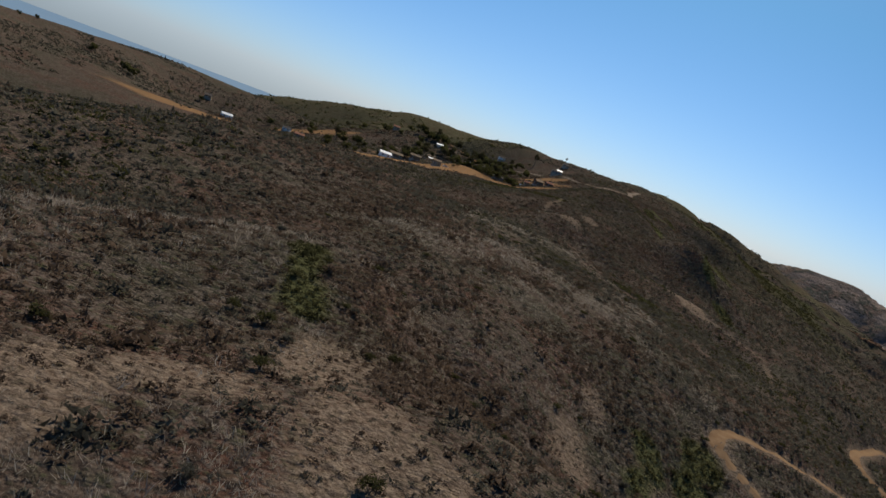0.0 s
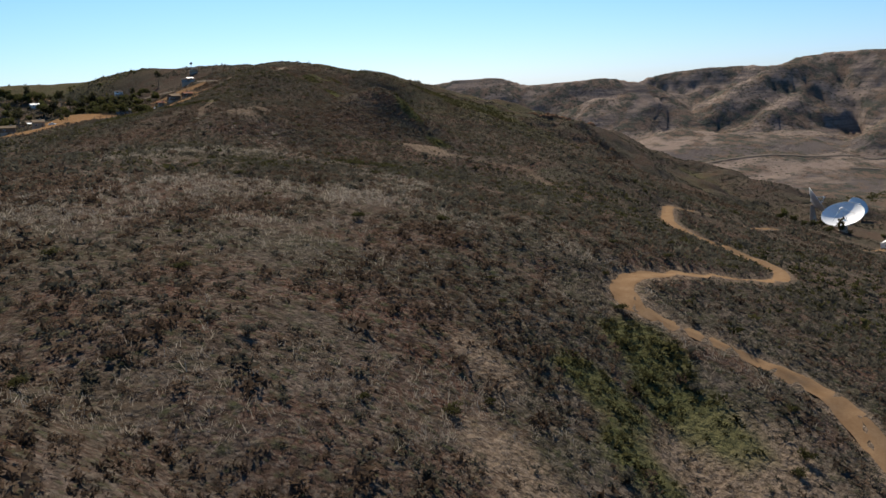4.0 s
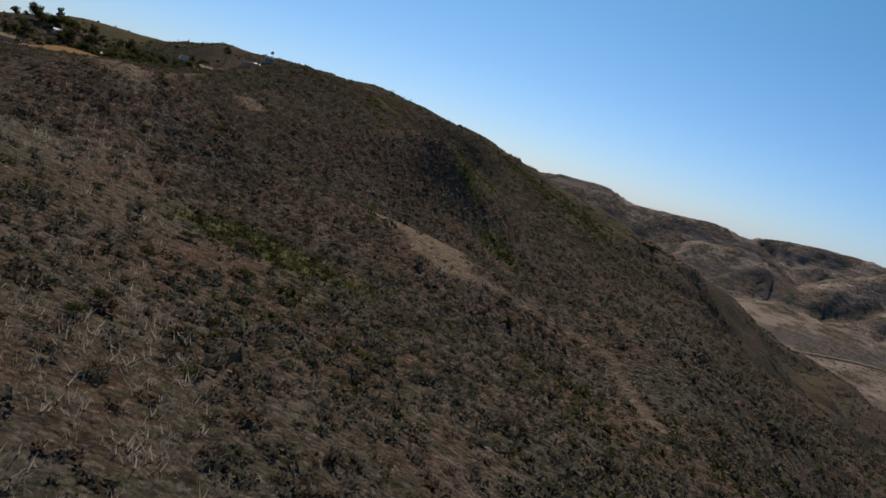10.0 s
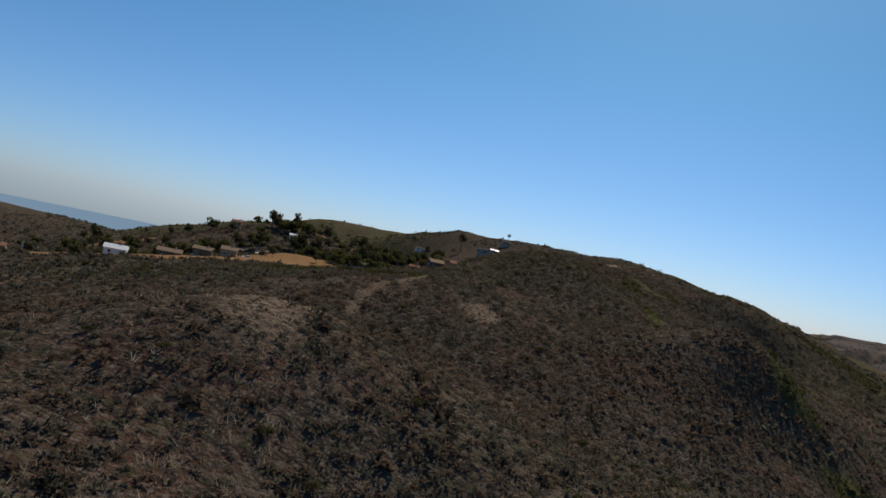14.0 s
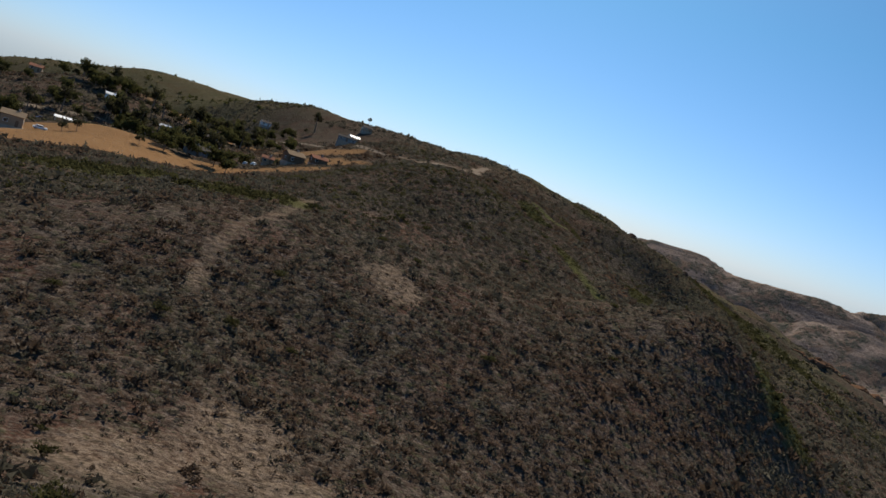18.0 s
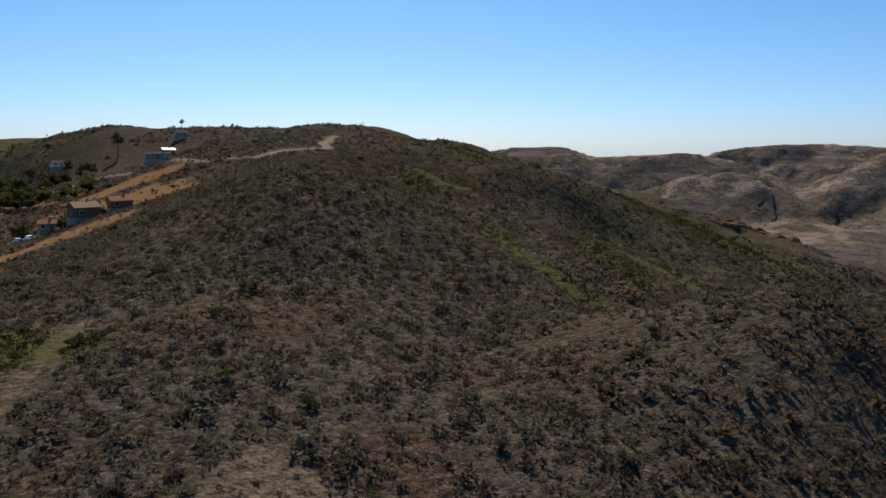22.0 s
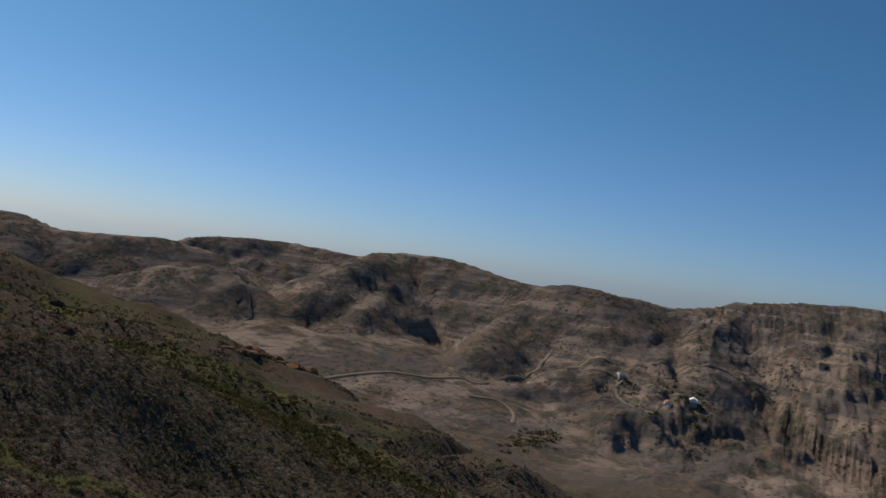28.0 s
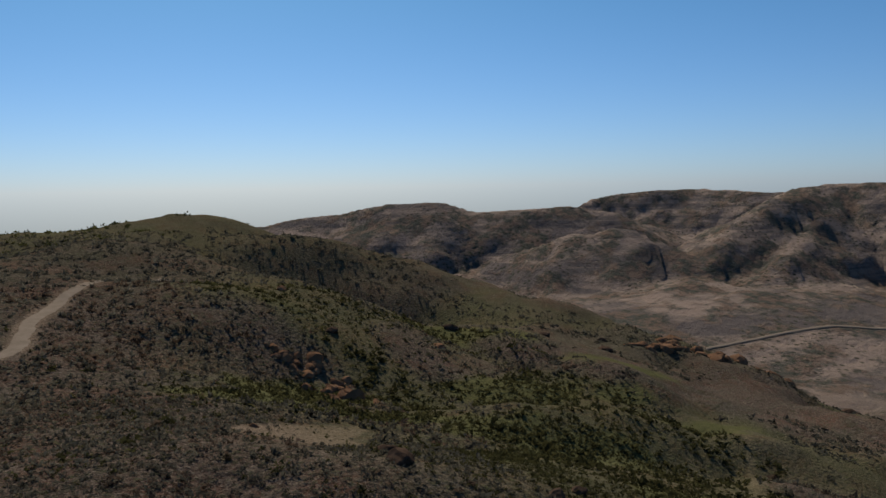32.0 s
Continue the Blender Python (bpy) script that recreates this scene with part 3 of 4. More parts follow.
def inside(x, y, poly):
    hit = np.zeros(x.shape, bool)
    for (ax, ay), (bx, by) in zip(poly, poly[1:] + poly[:1]):
        cross = ((ay > y) != (by > y)) & (x < (bx - ax) * (y - ay) / ((by - ay) or 1e-9) + ax)
        hit ^= cross
    return hit


def blobs(x, y, spots):
    out = np.zeros(x.shape)
    for cx, cy, rx, ry in spots:
        near = (np.abs(x - cx) < rx * 1.6) & (np.abs(y - cy) < ry * 1.6)
        if near.any():
            r = np.hypot((x[near] - cx) / rx, (y[near] - cy) / ry) + 0.45 * fbm(x[near], y[near], 9, 3, 21)
            out[near] = np.maximum(out[near], step(1.15, 0.75, r))
    return out


def near_line(x, y, points, half):
    out = np.zeros(x.shape)
    line = smooth_line(points, 1.5)
    near = (x > line[:, 0].min() - 8) & (x < line[:, 0].max() + 8) & (y > line[:, 1].min() - 8) & (y < line[:, 1].max() + 8)
    if near.any():
        px, py, best = x[near], y[near], np.full(x[near].shape, 1e9)
        for ax, ay in line:
            best = np.minimum(best, np.hypot(px - ax, py - ay))
        out[near] = step(half + 1.2, half - 0.3, best)
    return out


def strips(x, y):
    """Two grassy gully floors that run down the dark hill."""
    one = near_line(x, y, [(206, 646), (209, 628), (211, 616), (215, 607), (222, 602), (223, 592), (224, 575), (228, 550)], 1.9)
    two = near_line(x, y, [(240, 664), (248, 652), (266, 654), (282, 648), (279, 630), (280, 613), (283, 600), (288, 580)], 2.1)
    return np.maximum(one, two)


def covers(x, y):
    """How much of the ground is dry field, green growth, bare soil and far rock."""
    wx, wy = x + 5 * fbm(x, y, 14, 3, 11), y + 5 * fbm(x, y, 14, 3, 12)
    dry = np.maximum(inside(wx, wy, FIELD) * 1.0, blobs(x, y, GOLD) * 0.9)
    green = np.maximum(strips(x, y), blobs(x, y, GREENS) * 0.9)
    green = green * (0.6 + 0.4 * (y < 900))
    bare = np.maximum(blobs(x, y, SANDY), np.maximum(inside(wx, wy, CLEARING) * 1.0, inside(wx, wy, PAD) * 0.9))
    for pts in TRAILS.values():
        bare = np.maximum(bare, near_line(x, y, pts, 0.5))
    for line, _, half in ROADS:
        bare = np.maximum(bare, near_line(x, y, [tuple(p) for p in line[::3]], half + 0.8))
    green = np.maximum(green, 0.4 * step(900, 1250, y) * step(1100, 800, x))
    green = np.maximum(green, 0.12 * step(820, 900, y) * step(290, 340, x) * step(900, 700, x))
    green = np.maximum(green, 0.5 * step(0.62, 0.82, hollows(x, y)) * step(280, 360, x) * step(560, 680, y) * step(1000, 700, x))
    far = step(900, 1500, np.hypot(x - 200, y - 300)) * step(300, 900, x)
    return dry, green, bare, far


def axis(lo, hi, fine, a, b, most):
    """Grid lines from lo to hi, fine apart between a and b and wider outside."""
    mid = list(np.arange(a, b + 0.01, fine))
    right, v, gap = [], mid[-1], fine
    while v < hi:
        gap = min(gap * 1.035, most if v < 3700 else 70)
        v += gap
        right.append(min(v, hi))
    left, v, gap = [], mid[0], fine
    while v > lo:
        gap = min(gap * 1.06, 60)
        v -= gap
        left.append(max(v, lo))
    return np.array(left[::-1] + mid + right)


GX, GY = axis(-2400, 4700, 2.6, -75, 440, 16.5), axis(-800, 4700, 2.6, 30, 760, 16.5)


def build_ground():
    gx, gy = np.meshgrid(GX, GY)
    gz = height(gx, gy)
    n, m = gx.shape
    idx = np.arange(n * m).reshape(n, m)
    quads = np.stack([idx[:-1, :-1], idx[:-1, 1:], idx[1:, 1:], idx[1:, :-1]], -1).reshape(-1, 4)
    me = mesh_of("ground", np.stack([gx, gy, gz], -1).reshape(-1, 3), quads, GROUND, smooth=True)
    cover = me.attributes.new("cover", "FLOAT_COLOR", "POINT")
    cover.data.foreach_set("color", np.stack(covers(gx, gy), -1).astype(np.float32).ravel())
    return tagged(new("ground", me), "brown chaparral hillsides with dry grass and brush", "ground", kind="structure"), gz


ground, GZ = build_ground()


def ground_z(x, y):
    """The height of the ground's sheet, between its grid lines."""
    x, y = np.atleast_1d(np.asarray(x, float)), np.atleast_1d(np.asarray(y, float))
    i, j = np.clip(np.searchsorted(GX, x) - 1, 0, len(GX) - 2), np.clip(np.searchsorted(GY, y) - 1, 0, len(GY) - 2)
    u, v = (x - GX[i]) / (GX[i + 1] - GX[i]), (y - GY[j]) / (GY[j + 1] - GY[j])
    return (GZ[j, i] * (1 - u) + GZ[j, i + 1] * u) * (1 - v) + (GZ[j + 1, i] * (1 - u) + GZ[j + 1, i + 1] * u) * v


def gz_at(x, y):
    return float(ground_z(x, y)[0])


def sea():
    x, y = np.meshgrid(np.linspace(-2400, 700, 60), np.linspace(1000, 4700, 60))
    z = np.full(x.shape, SEA_LEVEL)
    n, m = x.shape
    idx = np.arange(n * m).reshape(n, m)
    quads = np.stack([idx[:-1, :-1], idx[:-1, 1:], idx[1:, 1:], idx[1:, :-1]], -1).reshape(-1, 4)
    me = mesh_of("water", np.stack([x, y, z], -1).reshape(-1, 3), quads, water_material())
    return tagged(new("water", me), "hazy blue sea beyond the coastal hills", "sea", kind="structure")


sea()


def ribbon(name, points, half, mat, label, category, lift=0.14, seed=3):
    line = smooth_line(points, 1.6)
    d = np.gradient(line, axis=0)
    d /= np.linalg.norm(d, axis=1)[:, None]
    side = np.c_[d[:, 1], -d[:, 0]]
    rows = []
    k = np.arange(len(line))
    for u in np.linspace(-1, 1, 9):
        w = half * u * (1 + (0.28 * fbm(k * 1.6, k * 0 + 50 * u, 7, 3, seed) if abs(u) > 0.9 else 0))
        p = line + side * (w if np.ndim(w) == 0 else w[:, None])
        z = ground_z(p[:, 0], p[:, 1]) + lift * (1 - 0.75 * abs(u) ** 6) - 0.05 * np.exp(-((abs(u) - 0.45) / 0.15) ** 2)
        rows.append(np.c_[p, z])
    v = np.array(rows)
    n, m = v.shape[:2]
    idx = np.arange(n * m).reshape(n, m)
    quads = np.stack([idx[:-1, :-1], idx[:-1, 1:], idx[1:, 1:], idx[1:, :-1]], -1).reshape(-1, 4)
    return tagged(new(name, mesh_of(name, v.reshape(-1, 3), quads, mat, smooth=True)), label, category, kind="structure")


ribbon("road", DIRT_ROAD, 2.2, DIRT, "pale dirt road winding down the brushy slope", "road")
ribbon("road", RIDGE_ROAD, 2.3, PAVED, "pale worn road along the ridge", "road")
ribbon("road", [(20, 780), (60, 786), (100, 790), (130, 830), (138, 880), (160, 905), (176, 895), (189, 868), (200, 815), (210, 797), (216, 792)], 2.4, PAVED, "grey lane between the village houses", "road")
ribbon("road", [(52, 706), (66, 720), (82, 728), (94, 745), (92, 770), (100, 790)], 2.6, PAVED, "grey driveway among the trees", "road")
ribbon("road", [(-20, 690), (10, 682), (30, 660), (60, 652)], 2.2, PAVED, "pale driveway along the top of the field", "road")
for far_line in ([(1180, 1300), (1300, 1285), (1424, 1256), (1510, 1232), (1591, 1186), (1700, 1165), (1770, 1125), (1841, 1106), (1960, 1090), (2080, 1095)], [(1880, 1085), (1925, 1060), (1959, 1014), (1985, 950), (2000, 891), (1990, 830), (1965, 762)], [(1959, 1014), (2025, 986), (2060, 920), (2092, 865), (2180, 720), (2267, 582)], [(1590, 1100), (1652, 1064), (1620, 1020), (1537, 990)], [(2000, 891), (1950, 900), (1890, 870), (1860, 800)]):
    ribbon("road", far_line, 4.2, PAVED, "pale road across the valley floor", "road", 1.6)


# ---- rocks ----
def boulder(seed, size, flat=0.7, fine=3):
    """A cracked, angular rock."""
    bm = bmesh.new()
    bmesh.ops.create_icosphere(bm, subdivisions=fine, radius=1)
    r = random.Random(seed)
    cuts = [(Vector((r.uniform(-1, 1), r.uniform(-1, 1), r.uniform(-0.4, 1))).normalized(), r.uniform(0.55, 0.85)) for _ in range(9)]
    for v in bm.verts:
        for n, d in cuts:
            over = v.co.dot(n) - d
            if over > 0:
                v.co -= n * over * 0.92
        v.co += v.co.normalized() * 0.10 * noise.noise(v.co * 3 + Vector((seed, 0, 0))) + v.co.normalized() * 0.05 * noise.noise(v.co * 8)
        v.co = Vector((v.co.x * size[0], v.co.y * size[1], v.co.z * size[2] * flat))
    return bm


def lone_rock(x, y, size, seed, mat, label):
    ob = new("boulder")
    bpy.data.objects.remove(ob)
    me = bpy.data.meshes.new("boulder")
    bm = boulder(seed, size)
    bm.to_mesh(me)
    bm.free()
    me.materials.append(mat)
    ob = new("boulder", me)
    ob.location = (x, y, gz_at(x, y) + size[2] * 0.18)
    ob.rotation_euler[2] = seed * 1.3
    return tagged(ob, label, "boulder", "boulders on the slopes")


UPPER_ROCKS = [(310, 702, 3.6, 2.6, 1, DARK_ROCK), (316, 716, 2.8, 2.0, 2, DARK_ROCK), (335, 689, 2.6, 2.0, 3, DARK_ROCK), (344, 692, 2.2, 1.6, 17, DARK_ROCK), (580, 893, 6, 4, 18, DARK_ROCK), (647, 1015, 5, 4, 19, DARK_ROCK), (670, 796, 8, 5, 20, DARK_ROCK), (463, 885, 4, 3, 21, DARK_ROCK), (375, 842, 3, 2.2, 22, DARK_ROCK), (303, 748, 1.4, 1.0, 4, ROCK), (438, 1012, 4.5, 3.5, 5, DARK_ROCK)]
LOWER_ROCKS = [(379, 890, 3.0, 2.2, 6, ROCK), (605, 917, 4, 2.6, 7, DARK_ROCK), (790, 856, 9, 6, 8, DARK_ROCK), (770, 840, 6, 4, 9, ROCK), (247, 566, 1.6, 1.5, 10, ROCK), (430, 850, 4, 2.4, 11, ROCK), (520, 880, 4, 2.6, 12, DARK_ROCK), (300, 600, 1.3, 1.0, 13, ROCK), (690, 930, 8, 5, 14, ROCK), (720, 950, 7, 4, 15, ROCK), (650, 900, 5, 3, 16, ROCK)]
for x, y, w, h, seed, mat in UPPER_ROCKS + LOWER_ROCKS:
    lone_rock(x, y, (w, w * 0.7, h), seed, mat, "dark weathered boulder on the brushy slope" if mat is DARK_ROCK else "brown weathered boulder among dry brush")


def outcrop(points, count, lo, hi, seed, label, mat):
    """A line of broken rock standing out of the slope."""
    line = smooth_line(points, 1.0)
    r = random.Random(seed)
    base = new("rock_outcrop")
    base.location = (*line[0], gz_at(*line[0]))
    shapes = []
    for k in range(6):
        me = bpy.data.meshes.new("rock")
        bm = boulder(seed * 20 + k, (1, r.uniform(0.6, 0.9), r.uniform(0.6, 1.1)), 1.0, 2)
        bm.to_mesh(me)
        bm.free()
        me.materials.append(mat)
        shapes.append(me)
    for k in range(count):
        x, y = line[r.randrange(len(line))] + np.array([r.gauss(0, 4.4), r.gauss(0, 3.4)])
        s = r.uniform(lo, hi) * (1.5 if r.random() < 0.12 else 1)
        m = Matrix.Translation(Vector((x, y, gz_at(x, y) - s * 0.1)) - base.location) @ Matrix.Rotation(r.uniform(0, 6.28), 4, "Z") @ Matrix.Rotation(r.uniform(-0.4, 0.4), 4, "X") @ Matrix.Diagonal((s, s, s * r.uniform(0.6, 1.1), 1))
        piece("rock", shapes[r.randrange(6)], base, m)
    return tagged(base, label, "rock outcrop")


outcrop([(262, 640), (256, 625), (252, 608), (247, 593), (238, 568), (227, 545)], 290, 0.35, 1.25, 1, "broken brown rock outcrop along a brushy spur", ROCK)
outcrop([(314, 590), (324, 586), (336, 580)], 36, 0.5, 1.5, 2, "low dark ledge of broken rock on the slope", DARK_ROCK)
outcrop([(348, 826), (353, 818), (358, 808), (364, 800)], 50, 1.2, 3.2, 3, "reddish rock slab above a green hollow", ROCK)
outcrop([(620, 905), (650, 898), (690, 885), (720, 860)], 80, 2.0, 6.0, 4, "pale broken rock cliffs on the lower spur", ROCK)
outcrop([(181, 615), (193, 620), (207, 630), (226, 655)], 30, 0.4, 1.1, 5, "scattered stones along the crest", ROCK)


# ---- brush ----
SPINE = [(0, 0), (10, 90), (50, 170), (95, 250), (112, 330), (112, 400), (125, 470), (150, 540), (190, 600), (260, 680)]


def spine_distance(x, y):
    best = np.full(x.shape, 1e9)
    for ax, ay in smooth_line(SPINE, 8.0):
        best = np.minimum(best, np.hypot(x - ax, y - ay))
    return best


def spray(rng, leaves, reach, width, low=0.0, tall=0.8):
    """Leaf sprays over a rounded clump: loose triangles at all angles, denser outside."""
    d = rng.normal(size=(leaves, 3))
    d[:, 2] = np.abs(d[:, 2]) + low
    d /= np.linalg.norm(d, axis=1)[:, None]
    c = d * reach * rng.uniform(0.35, 0.95, leaves)[:, None] * np.array([1, 1, tall])
    u = rng.normal(size=(leaves, 3)) + 0.8 * d
    w = np.cross(u, rng.normal(size=(leaves, 3)))
    u /= np.linalg.norm(u, axis=1)[:, None]
    w /= np.linalg.norm(w, axis=1)[:, None] + 1e-9
    s = width * rng.uniform(0.6, 1.4, leaves)[:, None]
    return np.stack([c - u * s * 0.7 - w * s * 0.6, c + u * s * 1.2, c - u * s * 0.7 + w * s * 0.6], 1).reshape(-1, 3)


def scattered(name, xs, ys, size, tone, protos, mat, label, rng, sink=0.08):
    """Many plants as one mesh: each a turned and scaled copy of one of the clumps."""
    allv, allt = [], []
    z = ground_z(xs, ys)
    which = rng.integers(0, len(protos), len(xs))
    for k, p in enumerate(protos):
        i = np.nonzero(which == k)[0]
        if not len(i):
            continue
        a = rng.uniform(0, 2 * np.pi, len(i))
        c, s = np.cos(a), np.sin(a)
        px = p[None, :, 0] * c[:, None] - p[None, :, 1] * s[:, None]
        py = p[None, :, 0] * s[:, None] + p[None, :, 1] * c[:, None]
        sc = size[i][:, None]
        v = np.stack([xs[i][:, None] + px * sc, ys[i][:, None] + py * sc, z[i][:, None] - sink * sc + p[None, :, 2] * sc], -1)
        allv.append(v.reshape(-1, 3))
        # shade painted into the tone: each clump darker at its foot, paler on top
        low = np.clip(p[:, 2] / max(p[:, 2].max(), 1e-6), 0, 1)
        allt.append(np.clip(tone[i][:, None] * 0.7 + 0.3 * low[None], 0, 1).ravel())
    v, t = np.concatenate(allv), np.concatenate(allt)
    faces = np.arange(len(v)).reshape(-1, 3)
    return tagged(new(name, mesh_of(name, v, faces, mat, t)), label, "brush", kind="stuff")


def clump(rng, leaves, leaf_width):
    """A low rounded bush: leafy sprays set closely over a loose mound, with a few that stand out of it."""
    outer = spray(rng, leaves, 1.0, leaf_width, 0.1, 0.72)
    return np.concatenate([outer, spray(rng, max(1, leaves // 6), 1.25, leaf_width * 0.7, 0.5, 0.8)])


def grow():
    rng = np.random.default_rng(5)
    near = [clump(rng, 24, 0.21) for _ in range(14)]
    middle = [clump(rng, 12, 0.30) for _ in range(12)]
    coarse = [clump(rng, 7, 0.42) for _ in range(10)]
    stalk = []
    for _ in range(10):
        n = 11
        a, lean_a = rng.uniform(0, 2 * np.pi, n), rng.uniform(0, 2 * np.pi, n)
        lean, r0, hgt = rng.uniform(0.1, 0.6, n), rng.uniform(0, 0.9, n), rng.uniform(0.2, 0.62, n)
        foot = np.c_[np.cos(a) * r0, np.sin(a) * r0, 0 * a]
        tip = foot + np.c_[np.cos(lean_a) * lean, np.sin(lean_a) * lean, hgt]
        w = np.c_[-np.sin(a), np.cos(a), 0 * a] * 0.03
        stalk.append(np.stack([foot - w, tip, foot + w], 1).reshape(-1, 3))
    gap = 1.3
    gx, gy = np.meshgrid(np.arange(-130, 480, gap), np.arange(25, 900, gap))
    gx = gx.ravel() + rng.uniform(-0.75, 0.75, gx.size)
    gy = gy.ravel() + rng.uniform(-0.75, 0.75, gy.size)
    d = spine_distance(gx, gy)
    dry, green, bare, _ = covers(gx, gy)
    patch = fbm(gx, gy, 60, 4, 31)
    thin = fbm(gx, gy, 22, 3, 32)
    p = np.where(d < 42, 1.05, np.where(d < 100, 0.95, np.where(d < 170, 0.46, 0.24))) * (0.75 + 0.8 * thin)
    p *= (1 - dry) * (1 - 0.28 * bare) * (1 + 0.5 * green) * (1 - 0.9 * inside(gx, gy, CLEARING)) * (1 - 0.8 * inside(gx, gy, PAD))
    p *= 1 - 0.88 * strips(gx, gy)
    for pts in TRAILS.values():
        p *= 1 - near_line(gx, gy, pts, 1.0)
    for line, _, half in ROADS:
        p *= 1 - near_line(gx, gy, [tuple(q) for q in line[::3]], half + 1.0)
    keep = rng.random(gx.size) < p
    gx, gy, d, patch, thin, green, bare = (a[keep] for a in (gx, gy, d, patch, thin, green, bare))
    kind = rng.random(len(gx)) + 0.95 * patch
    straw = (fbm(gx, gy, 26, 3, 33) + 0.12 * (gx < 95) + 0.26 * rng.normal(size=len(gx)) > 0.30) & (d < 70) & (gx < 108) & (gy < 400) & (green < 0.3) & ~((gx > 0) & (gy < 150))
    size = np.where(d < 42, 1.1, np.where(d < 100, 1.15, np.where(d < 170, 1.4, 1.7))) * rng.lognormal(-0.42, 0.36, len(gx)) * (1 - 0.4 * bare)
    size = np.clip(size, 0.25, 2.4)
    tone = np.clip(0.42 + 0.17 * rng.normal(size=len(gx)) + 0.4 * thin, 0, 1)
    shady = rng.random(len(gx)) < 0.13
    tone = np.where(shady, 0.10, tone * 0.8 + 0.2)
    size = np.where(shady, np.clip(size * 1.5, 0.4, 2.8), size)
    leafy = green > 0.4
    rusty = ((np.hypot((gx - 20) / 26, (gy - 120) / 34) < 1) | (np.hypot((gx + 30) / 22, (gy - 84) / 22) < 1) | (np.hypot((gx - 66) / 24, (gy - 196) / 20) < 1)) & (thin > -0.25)
    brown = ~leafy & ((kind < 0.34) | rusty) & ~straw
    olive = leafy | ((kind > 1.10) & ~straw)
    sage = ~brown & ~olive & ~straw
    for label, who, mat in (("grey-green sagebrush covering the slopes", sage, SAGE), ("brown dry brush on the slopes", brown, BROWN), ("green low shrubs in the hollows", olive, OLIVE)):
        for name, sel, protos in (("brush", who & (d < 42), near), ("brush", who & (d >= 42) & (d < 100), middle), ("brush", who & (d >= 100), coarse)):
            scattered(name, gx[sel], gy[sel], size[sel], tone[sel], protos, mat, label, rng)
    scattered("dry_grass", gx[straw], gy[straw], np.clip(size[straw] * 1.7, 0.8, 1.8), tone[straw], stalk, STRAW, "pale dry stalks standing in patches on the slope", rng, 0.02)
    # grass of the field and the green strips
    n = 5000
    fx, fy = rng.uniform(-30, 150, n), rng.uniform(580, 700, n)
    ok = inside(fx, fy, FIELD)
    scattered("dry_grass", fx[ok], fy[ok], rng.uniform(0.25, 0.5, ok.sum()), rng.uniform(0.1, 0.6, ok.sum()), stalk, STRAW, "short golden grass on the field", rng, 0.02)
    # far brush on the outer slopes
    n = 80000
    fx, fy = rng.uniform(-300, 950, n), rng.uniform(330, 1200, n)
    out = ((fx < -130) | (fx > 480) | (fy > 900)) & (fbm(fx, fy, 90, 3, 34) + 0.25 * fbm(fx, fy, 20, 2, 35) > -0.12)
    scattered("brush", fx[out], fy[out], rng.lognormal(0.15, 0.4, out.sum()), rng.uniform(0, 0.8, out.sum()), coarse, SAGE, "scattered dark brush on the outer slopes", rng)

    # trees along the valley floor
    spots = [(1900, 720, 110, 36, 60), (2010, 790, 120, 50, 40), (2300, 560, 90, 60, 30), (1480, 930, 140, 26, 70), (1960, 880, 60, 60, 20)]
    fx = np.concatenate([rng.normal(c, s * 0.6, n) for c, _, s, _, n in spots])
    fy = np.concatenate([rng.normal(c, s * 0.6, n) for _, c, _, s, n in spots])
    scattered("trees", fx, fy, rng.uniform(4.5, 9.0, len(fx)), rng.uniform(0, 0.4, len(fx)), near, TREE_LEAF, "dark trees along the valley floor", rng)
    # woods of low dark growth on the hills behind the village
    n = 13000
    fx, fy = rng.uniform(-500, 620, n), rng.uniform(1050, 2450, n)
    out = fbm(fx, fy, 120, 3, 36) + 0.3 * fbm(fx, fy, 30, 2, 37) > -0.2
    scattered("brush", fx[out], fy[out], rng.lognormal(0.75, 0.35, out.sum()), rng.uniform(0, 0.35, out.sum()), coarse, TREE_LEAF, "dark green growth on the far hills", rng)


grow()


def shrub_kind(seed, leaves, mat, label):
    """A rounded shrub: a fan of twigs and a crown of many leaf sprays in lobes."""
    rng = np.random.default_rng(seed)
    root = new("shrub")
    bm = bmesh.new()
    tips = []
    for k in range(7):
        a, lean = rng.uniform(0, 6.28), rng.uniform(0.15, 0.6)
        tip = Vector((math.cos(a) * lean, math.sin(a) * lean, rng.uniform(0.45, 0.85)))
        rod(bm, (0, 0, -0.1), tip, 0.035, 0.012, 5)
        tips.append(np.array(tip))
    part("stem", bm, WOOD, root)
    v = np.concatenate([spray(rng, leaves // 7, rng.uniform(0.38, 0.6), 0.085, 0.0, 0.9) + tip * np.array([1, 1, 0.75]) for tip in tips])
    # tone rises with height: shading painted into the foliage colour
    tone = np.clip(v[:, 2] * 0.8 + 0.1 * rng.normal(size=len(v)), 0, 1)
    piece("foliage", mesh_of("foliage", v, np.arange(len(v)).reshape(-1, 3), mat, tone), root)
    return tagged(root, label, "shrub", "shrubs on the slopes")


